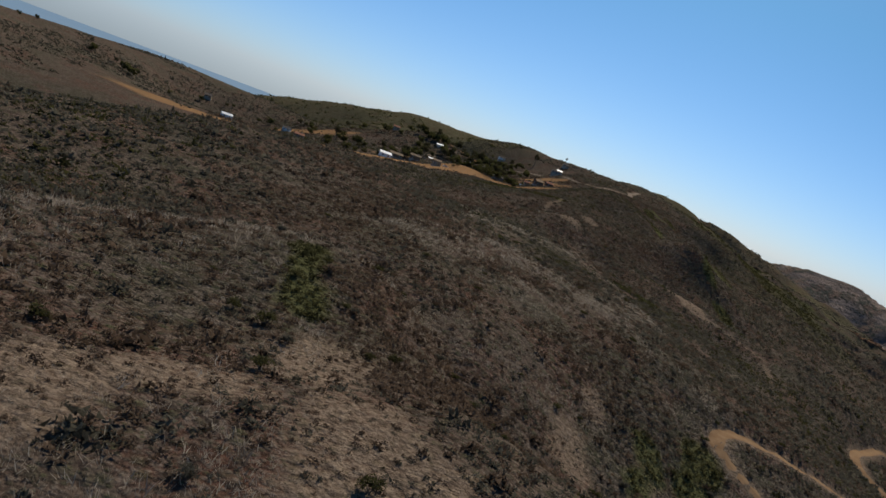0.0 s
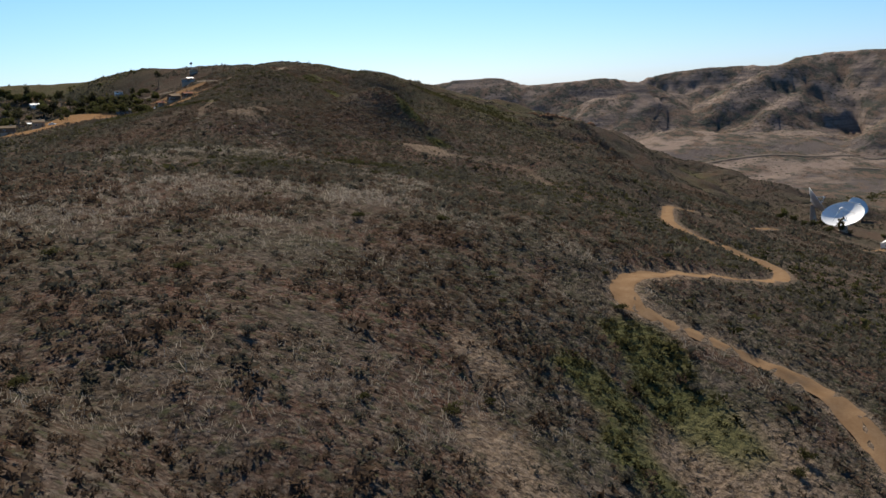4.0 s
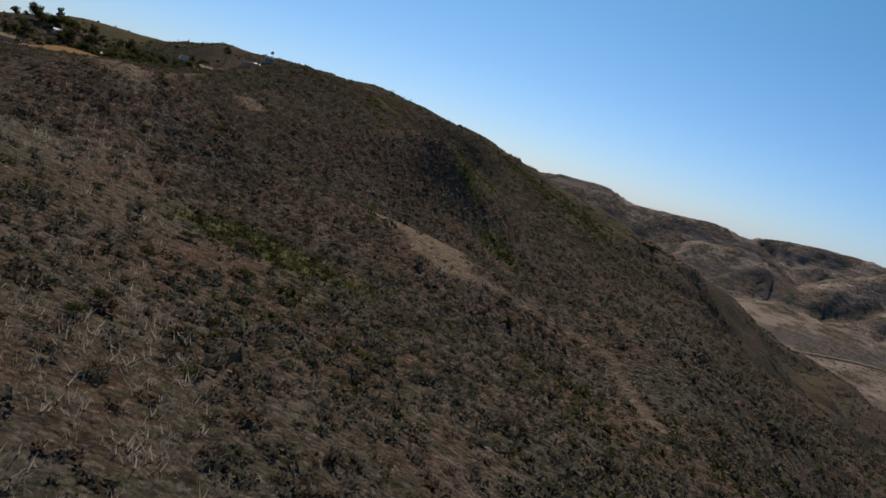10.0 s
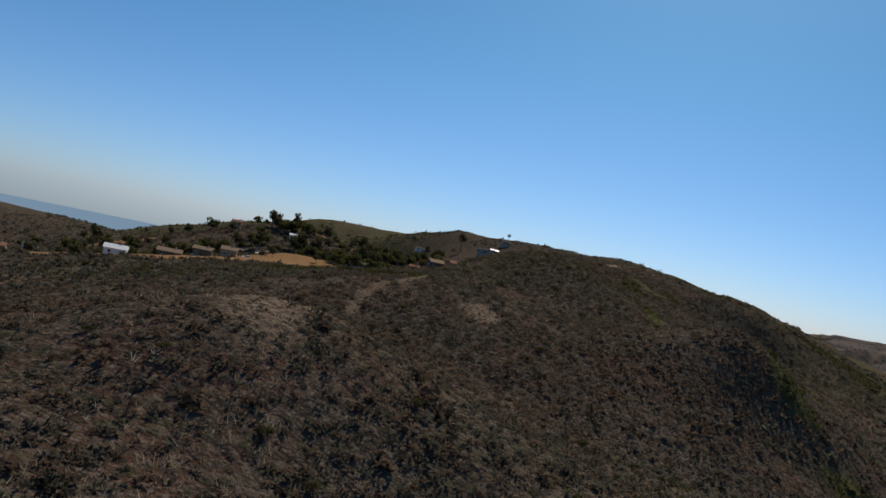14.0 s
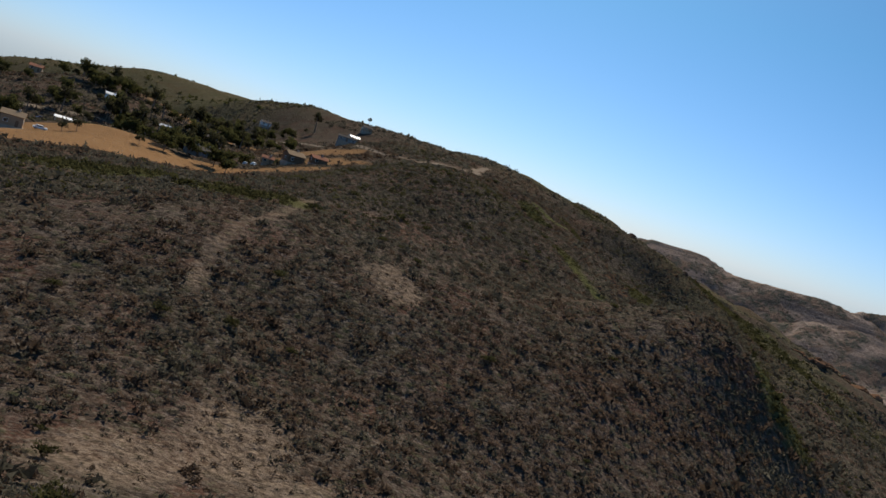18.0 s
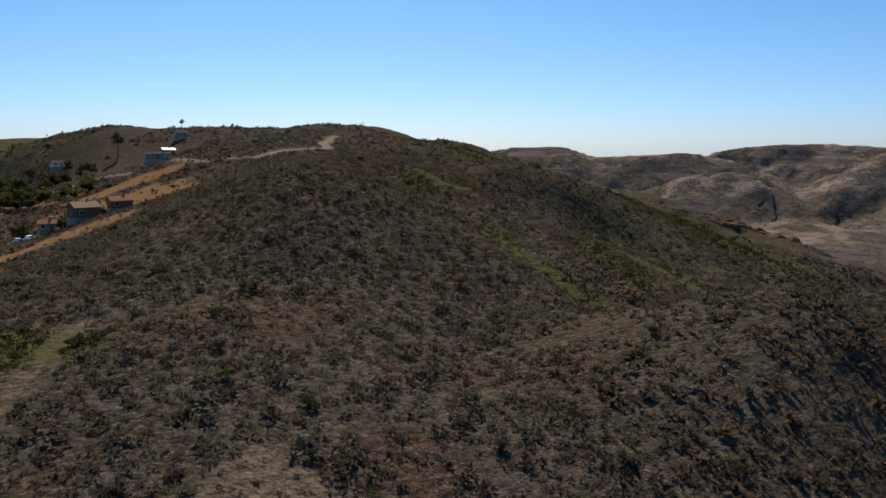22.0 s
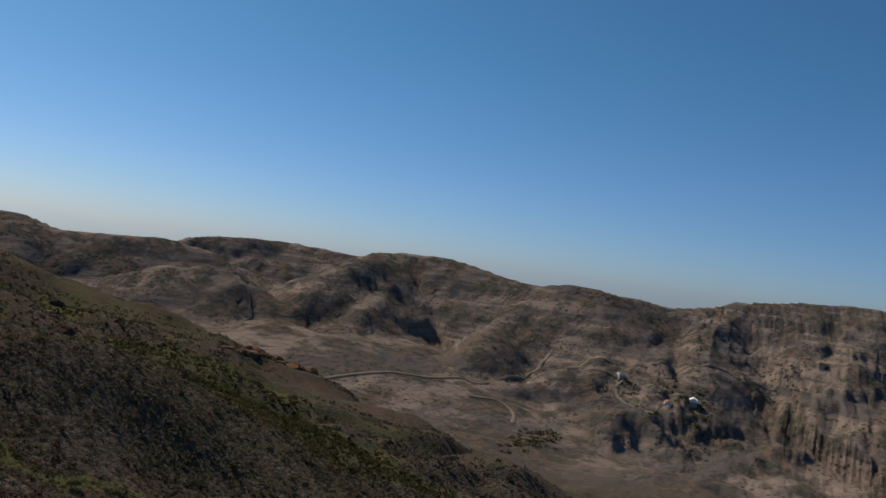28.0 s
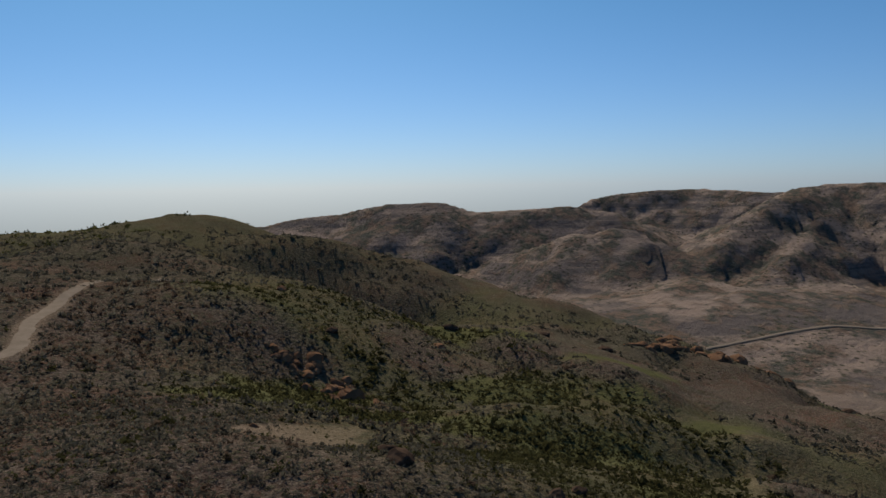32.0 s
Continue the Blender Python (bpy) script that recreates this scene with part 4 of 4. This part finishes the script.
def shrubs():
    kinds = [shrub_kind(1, 420, OLIVE, "dark green rounded shrub on dry ground"), shrub_kind(2, 420, OLIVE, "dark green rounded shrub on dry ground"), shrub_kind(3, 420, SAGE, "grey-green bushy shrub among dry brush"), shrub_kind(4, 260, BROWN, "brown half-dead shrub on the slope")]
    rng = random.Random(8)
    marked = [(-8, 107, 1.9), (27, 133, 1.7), (-6, 86, 1.6), (6, 150, 1.6), (6, 66, 1.5), (99, 221, 1.3), (67, 215, 1.6), (131, 207, 1.5), (92, 301, 1.2), (111, 314, 1.3), (96, 334, 1.2), (100, 276, 1.3), (104, 408, 1.4), (109, 397, 1.3), (119, 614, 1.8), (148, 567, 1.7), (236, 550, 2.0), (96, 150, 1.6), (104, 158, 1.3), (92, 148, 1.4), (110, 205, 1.5)]
    spots = [(x, y, s, rng.randrange(3)) for x, y, s in marked]
    line = smooth_line(SPINE, 4.0)
    while len(spots) < 290:
        cx, cy = line[rng.randrange(len(line))]
        x, y = cx + rng.gauss(8, 42), cy + rng.gauss(6, 30)
        if y < 40:
            continue
        ax, ay = np.array([x]), np.array([y])
        dry, green, bare, _ = covers(ax, ay)
        if dry[0] > 0.3 or (bare[0] > 0.3 and rng.random() < 0.75):
            continue
        spots.append((x, y, rng.uniform(0.7, 1.7), rng.choice((0, 0, 1, 1, 2, 2, 3))))
    for k, (x, y, s, which) in enumerate(spots):
        m = Matrix.Translation((x, y, gz_at(x, y) - 0.05)) @ Matrix.Rotation(rng.uniform(0, 6.28), 4, "Z")
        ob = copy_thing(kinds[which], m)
        ob.scale = (s, s, s * rng.uniform(0.8, 1.05))
    for k, ob in enumerate(kinds):
        ob.location = (60 + 14 * k, 240 + 9 * k, gz_at(60 + 14 * k, 240 + 9 * k) - 0.05)
        ob.scale = (1.1, 1.1, 1.0)


shrubs()


# ---- trees ----
def tree_kind(seed, height_m, crown_r, leaves, mat, label, tall=False):
    rng = np.random.default_rng(seed)
    root = new("tree")
    bm = bmesh.new()
    top = height_m * (0.62 if tall else 0.42)
    bend = Vector((rng.uniform(-0.4, 0.4), rng.uniform(-0.4, 0.4), 0))
    rod(bm, (0, 0, -0.4), Vector((0, 0, top * 0.55)) + bend * 0.5, 0.035 * height_m, 0.025 * height_m, 8)
    rod(bm, Vector((0, 0, top * 0.52)) + bend * 0.5, Vector((0, 0, top)) + bend, 0.026 * height_m, 0.017 * height_m, 8)
    lobes = []
    for k in range(9 if tall else 12):
        a = k * 2.4 + rng.uniform(-0.4, 0.4)
        r = crown_r * rng.uniform(0.25, 0.72)
        z = top + (height_m - top) * rng.uniform(-0.05, 0.85)
        tip = Vector((math.cos(a) * r, math.sin(a) * r, z)) + bend
        rod(bm, Vector((0, 0, top * rng.uniform(0.7, 1.0))) + bend * 0.8, tip, 0.011 * height_m, 0.004 * height_m, 5)
        lobes.append(np.array(tip))
    part("trunk", bm, BARK, root)
    v = []
    for tip in lobes:
        lobe_r = crown_r * rng.uniform(0.30, 0.5)
        n = leaves // len(lobes)
        d = rng.normal(size=(n, 3))
        d /= np.linalg.norm(d, axis=1)[:, None]
        c = tip + d * lobe_r * rng.uniform(0.45, 1.0, n)[:, None] * np.array([1, 1, 0.8])
        u, w = rng.normal(size=(n, 3)), rng.normal(size=(n, 3))
        u /= np.linalg.norm(u, axis=1)[:, None]
        w /= np.linalg.norm(w, axis=1)[:, None]
        s = 0.16 * crown_r * rng.uniform(0.6, 1.4, n)[:, None]
        v.append(np.stack([c - u * s, c + w * s, c + u * s], 1).reshape(-1, 3))
    v = np.concatenate(v)
    # lower leaves painted dark and upper ones pale, as a crown shades itself
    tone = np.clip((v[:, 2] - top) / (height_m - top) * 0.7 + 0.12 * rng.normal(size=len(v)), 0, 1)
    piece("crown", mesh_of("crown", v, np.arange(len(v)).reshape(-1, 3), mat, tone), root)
    return tagged(root, label, "tree", "trees round the houses")


def trees():
    kinds = [tree_kind(1, 7.5, 4.2, 460, TREE_LEAF, "dark green broad tree beside the houses"), tree_kind(2, 6.0, 3.4, 400, TREE_LEAF, "dark green rounded tree beside the houses"), tree_kind(3, 12, 3.4, 420, PALE_LEAF, "tall grey-green eucalyptus with a bare trunk", True), tree_kind(4, 5.0, 2.6, 380, PALE_LEAF, "small grey-green tree on dry ground")]
    rng = random.Random(4)
    village = [(104, 724, 12, 7, 22), (118, 722, 10, 8, 16), (92, 716, 9, 6, 10), (70, 790, 34, 14, 26), (118, 830, 30, 16, 30), (60, 850, 40, 24, 30), (130, 880, 26, 12, 26), (20, 730, 26, 14, 12), (-40, 760, 40, 40, 14), (10, 930, 60, 50, 14), (-110, 860, 80, 60, 10)]
    outer = [(160, 930, 26, 16, 14), (60, 1050, 80, 60, 14), (-20, 680, 30, 8, 8), (34, 706, 16, 6, 10), (150, 960, 14, 8, 5), (152, 735, 12, 6, 4), (-220, 760, 70, 50, 12), (560, 470, 40, 24, 14), (610, 420, 30, 16, 8), (0, 1150, 60, 30, 6)]
    groves = village + outer
    spots = [(122, 668, 1.0, 1), (100, 689, 1.0, 0), (70, 706, 1.0, 3), (232, 985, 0.55, 2), (226, 980, 0.45, 3), (246, 992, 0.4, 3), (256, 996, 0.4, 3), (118, 678, 1.1, 0), (108, 688, 1.2, 0), (124, 694, 0.9, 1), (100, 676, 1.0, 0), (92, 668, 0.8, 3), (72, 668, 0.8, 3), (68, 664, 0.7, 3)]
    for cx, cy, sx, sy, n in groves:
        for _ in range(n):
            far = cx > 1000
            spots.append((cx + rng.gauss(0, sx * 0.6), cy + rng.gauss(0, sy * 0.6), rng.uniform(0.7, 1.25) * (1.5 if far else 1), rng.choice((0, 0, 1, 1, 2, 3))))
    for x, y, s, which in spots:
        if any(abs(x - hx) < 6.5 and abs(y - hy) < 6.0 for hx, hy, *_ in HOUSES):
            continue
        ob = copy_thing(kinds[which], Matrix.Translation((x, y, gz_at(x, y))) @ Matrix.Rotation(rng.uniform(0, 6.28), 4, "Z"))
        ob.scale = (s, s, s * rng.uniform(0.85, 1.15))
    for k, ob in enumerate(kinds):
        ob.location = (84 + 9 * k, 752 + 4 * k, gz_at(84 + 9 * k, 752 + 4 * k))


# ---- houses ----
HOUSES = [
    (12, 640, 12, 8, 3.4, 0.2, WHITE_PAINT, WHITE_PAINT, "white low house at the end of a driveway"),
    (22, 690, 15, 8, 3.2, 0.1, BROWN_WALL, TAN_ROOF, "long brown house with a tan roof"),
    (38, 686, 12, 7, 3.4, -0.1, BROWN_WALL, TAN_ROOF, "brown house with a tan gable roof"),
    (54, 660, 9, 7, 4.2, 0.1, STUCCO, TAN_ROOF, "tan two-storey house above the field"),
    (84, 748, 13, 5.5, 3.0, -0.75, GREY_WALL, WHITE_PAINT, "long shed with a white metal roof"),
    (110, 697, 9, 6, 3.2, 0.1, GREY_WALL, SHINGLE, "grey house with a shingle roof among trees"),
    (115, 708, 7, 6, 3.4, 0.15, GREY_WALL, SHINGLE, "small grey house with a shingle roof among trees"),
    (149, 708, 10, 8, 3.8, 0.35, BROWN_WALL, TAN_ROOF, "brown ranch house with a tan gable roof above a terrace"),
    (160, 713, 9, 6, 2.8, 0.2, BROWN_WALL, TILE_ROOF, "low brown wing with a clay roof beside the ranch house"),
    (139, 706, 6, 4.5, 2.6, -0.1, STUCCO, TILE_ROOF, "small tan outbuilding with a clay roof on the terrace"),
    (119, 790, 11, 6, 2.8, -0.3, WHITE_PAINT, SHINGLE, "white cottage with a grey roof"),
    (112, 812, 13, 5, 2.8, 0.0, STUCCO, SHINGLE, "long pale house with a grey roof among trees"),
    (66, 830, 9, 5, 2.8, 0.2, WHITE_PAINT, WHITE_PAINT, "white mobile home beside the lane"),
    (96, 800, 7, 5, 2.6, -0.6, STUCCO, WHITE_PAINT, "pale low building with a white roof"),
    (194, 846, 15, 4.5, 2.6, -0.35, GREY_WALL, SHINGLE, "long grey building with a dark roof on the hillside"),
    (206, 890, 9, 5, 2.8, 0.3, STUCCO, WHITE_PAINT, "pale hillside house with a white roof"),
    (221, 932, 9, 6, 2.8, 0.1, STUCCO, SHINGLE, "pale hillside house with a grey roof below the ridge"),
    (160, 1010, 10, 6, 3.0, 0.2, WHITE_PAINT, SHINGLE, "white house on the wooded hillside"),
    (70, 925, 10, 7, 3.2, 0.5, WHITE_PAINT, SHINGLE, "white house among dark trees"),
    (84, 990, 14, 5, 3.0, -0.4, STUCCO, WHITE_PAINT, "long pale house with a white roof on the far slope"),
    (60, 1010, 12, 5, 3.0, -0.4, STUCCO, WHITE_PAINT, "long pale house with a white roof on the far slope"),
    (20, 880, 9, 7, 3.2, 0.0, STUCCO, TILE_ROOF, "tan house with a clay roof"),
    (-60, 700, 11, 7, 3.0, 0.2, STUCCO, TILE_ROOF, "tan house with a clay roof"),
    (-80, 790, 10, 7, 3.2, -0.2, WHITE_PAINT, SHINGLE, "white house on the dry hillside"),
    (-120, 690, 12, 7, 3.0, 0.4, WHITE_PAINT, WHITE_PAINT, "white low house on the dry hillside"),
    (-20, 1040, 10, 7, 3.2, -0.3, WHITE_PAINT, SHINGLE, "white house on the far slope"),
    (-180, 900, 10, 8, 3.2, 0.1, STUCCO, SHINGLE, "tan house on the far slope"),
    (548, 404, 12, 7, 3.4, 0.3, WHITE_PAINT, WHITE_PAINT, "white equipment building by the antennas"),
    (600, 396, 10, 6, 3.2, 0.1, CONCRETE, WHITE_PAINT, "pale equipment building by the antennas"),
    (1912, 784, 26, 14, 5, 0.2, WHITE_PAINT, TILE_ROOF, "large white building on the valley floor"),
    (1965, 740, 30, 16, 5, 0.1, WHITE_PAINT, WHITE_PAINT, "large white building on the valley floor"),
    (2000, 905, 22, 12, 5, 0.5, WHITE_PAINT, SHINGLE, "white building on the valley floor"),
    (2303, 495, 24, 12, 5, -0.3, STUCCO, TILE_ROOF, "tan building on the valley floor"),
]


def house(x, y, w, d, h, turn, wall_mat, roof_mat, label):
    root = new("house")
    corners = [(x + sx * w * 0.5, y + sy * d * 0.5) for sx in (-1, 1) for sy in (-1, 1)]
    zs = [gz_at(*c) for c in corners] + [gz_at(x, y)]
    root.matrix_basis = Matrix.Translation((x, y, max(zs))) @ Matrix.Rotation(turn, 4, "Z")
    drop = max(zs) - min(zs) + 0.6
    part("foundation", boxed((w + 0.3, d + 0.3, drop), (0, 0, 0.05 - drop / 2)), CONCRETE, root)
    rise = d * 0.24
    bm = boxed((w, d, h), (0, 0, h / 2 + 0.05))
    for sx in (-1, 1):
        a, b, c = [bm.verts.new(p) for p in ((sx * w / 2, -d / 2, h + 0.05), (sx * w / 2, d / 2, h + 0.05), (sx * w / 2, 0, h + rise))]
        bm.faces.new((a, b, c))
    part("wall", bm, wall_mat, root)
    for sy in (-1, 1):
        bm = bmesh.new()
        over, th = 0.5, 0.16
        ln = math.hypot(d / 2 + over, rise * (d / 2 + over) / (d / 2))
        ang = math.atan2(rise, d / 2)
        m = Matrix.Translation((0, sy * (d / 4 + over / 2), h + rise - (rise * (d / 2 + over) / (d / 2)) / 2 + 0.14)) @ Matrix.Rotation(-sy * ang, 4, "X") @ Matrix.Diagonal((w + 0.9, ln, th, 1))
        bmesh.ops.create_cube(bm, size=1, matrix=m)
        part("roof", bm, roof_mat, root)
    n = max(2, int(w / 3))
    for sy in (-1, 1):
        for k in range(n):
            px = -w / 2 + w * (k + 0.5) / n
            if sy == -1 and k == n // 2:
                part("door", boxed((0.95, 0.08, 2.05), (px, sy * (d / 2 + 0.03), 1.08), 0.01), BROWN_WALL, root)
                continue
            frame_ob = part("window", boxed((1.4, 0.10, 1.2), (px, sy * (d / 2 + 0.03), 1.6)), WHITE_PAINT, root)
            part("pane", boxed((1.2, 0.04, 1.0), (px, sy * (d / 2 + 0.075), 1.6)), GLASS, frame_ob)
    for sx in (-1, 1):
        frame_ob = part("window", boxed((0.10, 1.3, 1.2), (sx * (w / 2 + 0.03), 0, 1.6)), WHITE_PAINT, root)
        part("pane", boxed((0.04, 1.1, 1.0), (sx * (w / 2 + 0.075), 0, 1.6)), GLASS, frame_ob)
    part("chimney", boxed((0.7, 0.7, 1.5), (w * 0.22, d * 0.12, h + rise + 0.3)), CONCRETE, root)
    return tagged(root, label, "house", "houses in the hills")


for hx, hy, hw, hd, hh, *look_of in HOUSES:
    k = 1.0 if hx > 500 else 0.74
    house(hx, hy, hw * k, hd * k, max(2.5, hh * 0.85), *look_of)
trees()


def carport(x, y, turn):
    root = new("carport")
    root.matrix_basis = Matrix.Translation((x, y, gz_at(x, y))) @ Matrix.Rotation(turn, 4, "Z")
    for sx in (-1, 1):
        for sy in (-1, 1):
            part("post", rod(bmesh.new(), (sx * 4.2, sy * 2.6, -1.0), (sx * 4.2, sy * 2.6, 2.7), 0.09), STEEL, root)
    bm = bmesh.new()
    bmesh.ops.create_cube(bm, size=1, matrix=Matrix.Translation((0, 0, 2.85)) @ Matrix.Rotation(0.09, 4, "X") @ Matrix.Diagonal((9.6, 6.4, 0.15, 1)))
    part("roof", bm, WHITE_PAINT, root, "white metal sheet roof")
    return tagged(root, "open carport with a white metal roof", "carport")


carport(58, 748, 0.1)


def car(x, y, turn, paint, label):
    root = new("car")
    root.matrix_basis = Matrix.Translation((x, y, gz_at(x, y))) @ Matrix.Rotation(turn, 4, "Z")
    bm = boxed((4.5, 1.8, 0.62), (0, 0, 0.68), 0.14)
    body = part("body", bm, paint, root)
    bm = bmesh.new()
    made = bmesh.ops.create_cube(bm, size=1, matrix=Matrix.Translation((-0.2, 0, 1.25)) @ Matrix.Diagonal((2.5, 1.6, 0.6, 1)))
    for v in made["verts"]:
        if v.co.z > 1.3:
            v.co.x = -0.2 + (v.co.x + 0.2) * 0.68
            v.co.y *= 0.86
    part("cabin", bm, paint, root)
    for sy in (-1, 1):
        part("window", boxed((1.9, 0.03, 0.36), (-0.2, sy * 0.76, 1.25)), GLASS, body)
    part("windscreen", boxed((0.05, 1.3, 0.42), (0.92, 0, 1.22)), GLASS, body)
    for sx in (-1.35, 1.35):
        for sy in (-1, 1):
            wheel = part("wheel", rod(bmesh.new(), (sx, sy * 0.72, 0.33), (sx, sy * 0.92, 0.33), 0.33, None, 14), RUBBER, root)
            part("rim", rod(bmesh.new(), (sx, sy * 0.90, 0.33), (sx, sy * 0.94, 0.33), 0.2, None, 10), STEEL, wheel)
    return tagged(root, label, "car", "parked cars")


BLUE_PAINT = plain("blue_car_paint", (0.03, 0.04, 0.10), (0.04, 0.05, 0.12), 1, 0.3, 0.0)
for x, y, a, p, l in [(50, 740, 0.5, BLUE_PAINT, "dark blue car parked by the carport"), (66, 741, 0.4, DARK, "black car parked by the carport"), (62, 662, 0.2, WHITE_PAINT, "white car parked beside the driveway"), (134, 703, 1.2, WHITE_PAINT, "white car parked in a yard"), (131, 707, 1.3, STEEL, "silver car parked in a yard"), (106, 786, 0.6, WHITE_PAINT, "white car parked by the lane"), (124, 700, 0.9, DARK, "black car parked among trees"), (12, 684, 0.3, WHITE_PAINT, "white car parked by the driveway")]:
    car(x, y, a, p, l)


# ---- antennas ----
def dish(x, y, z, dia, az, el, label):
    """A big satellite antenna; x, y, z is the middle of its rim."""
    root = new("satellite_dish")
    foot = gz_at(x, y)
    root.location = (x, y, foot)
    axis_v = Vector((math.sin(radians(az)) * math.cos(radians(el)), math.cos(radians(az)) * math.cos(radians(el)), math.sin(radians(el))))
    turn = axis_v.to_track_quat("Z", "Y").to_matrix().to_4x4()
    r, deep = dia / 2, dia * 0.16
    at = Matrix.Translation((0, 0, z - foot)) @ turn
    rings, segs = 10, 40
    for name, lift, mat, text in (("reflector", 0.0, DISH_FACE, "white panelled reflector"), ("back_shell", -0.35, STEEL, "grey back of the reflector")):
        bm = bmesh.new()
        grid = []
        for i in range(rings + 1):
            rr = r * i / rings
            grid.append([bm.verts.new(at @ Vector((rr * math.cos(a), rr * math.sin(a), deep * (rr / r) ** 2 - deep + lift))) for a in [2 * math.pi * k / segs for k in range(segs)]] if i else [bm.verts.new(at @ Vector((0, 0, -deep + lift)))])
        for k in range(segs):
            bm.faces.new((grid[0][0], grid[1][k], grid[1][(k + 1) % segs]))
            for i in range(1, rings):
                bm.faces.new((grid[i][k], grid[i + 1][k], grid[i + 1][(k + 1) % segs], grid[i][(k + 1) % segs]))
        part(name, bm, mat, root, text, smooth=True)
    bm = bmesh.new()
    for k in range(segs):
        a, b = 2 * math.pi * k / segs, 2 * math.pi * (k + 1) / segs
        rod(bm, at @ Vector((r * math.cos(a), r * math.sin(a), -0.15)), at @ Vector((r * math.cos(b), r * math.sin(b), -0.15)), 0.22, None, 6)
    part("rim", bm, STEEL, root)
    focus = deep * 1.1
    for k in range(4):
        a = math.pi / 4 + k * math.pi / 2
        part("feed_leg", rod(bmesh.new(), at @ Vector((r * 0.55 * math.cos(a), r * 0.55 * math.sin(a), deep * 0.3 - deep)), at @ Vector((0.6 * math.cos(a), 0.6 * math.sin(a), focus)), 0.14), STEEL, root)
    part("subreflector", rod(bmesh.new(), at @ Vector((0, 0, focus - 0.2)), at @ Vector((0, 0, focus + 0.7)), r * 0.11, r * 0.05, 20), WHITE_PAINT, root)
    part("feed_horn", rod(bmesh.new(), at @ Vector((0, 0, -deep)), at @ Vector((0, 0, -deep + 2.4)), 0.9, 0.45, 16), DARK, root)
    hub = at @ Vector((0, 0, -deep - 1.6))
    part("hub", rod(bmesh.new(), hub, at @ Vector((0, 0, -deep - 0.2)), r * 0.22, r * 0.4, 20), WHITE_PAINT, root)
    part("pedestal", rod(bmesh.new(), (hub.x * 0.6, hub.y * 0.6, -2), hub, r * 0.26, r * 0.14, 18), CONCRETE, root)
    for k in range(10):
        a = k * math.pi / 5
        part("rib", rod(bmesh.new(), at @ Vector((r * 0.2 * math.cos(a), r * 0.2 * math.sin(a), -deep - 1.2)), at @ Vector((r * 0.92 * math.cos(a), r * 0.92 * math.sin(a), -0.16 * deep - 0.6)), 0.16, None, 5), STEEL, root)
    return tagged(root, label, "satellite dish", "satellite dishes by the road")


dish(596, 470, -128, 31, 258, 60, "huge white satellite dish tilted to the sky")
dish(672, 543, -133, 28, 140, 35, "huge white satellite dish seen from its back")
dish(518, 372, -124, 28, 245, 18, "huge white satellite dish facing the low horizon")
dish(760, 560, -150, 20, 200, 40, "white satellite dish in the distance")


def tank(x, y):
    root = new("covered_pool")
    root.location = (x, y, gz_at(x, y))
    root.rotation_euler[2] = 0.5
    part("kerb", boxed((16, 10, 1.4), (0, 0, 0.0), 0.1), CONCRETE, root)
    part("cover", boxed((15, 9, 0.12), (0, 0, 0.78)), WHITE_PAINT, root, "white sheet cover")
    return tagged(root, "covered white pool beside the antennas", "pool")


tank(478, 355)
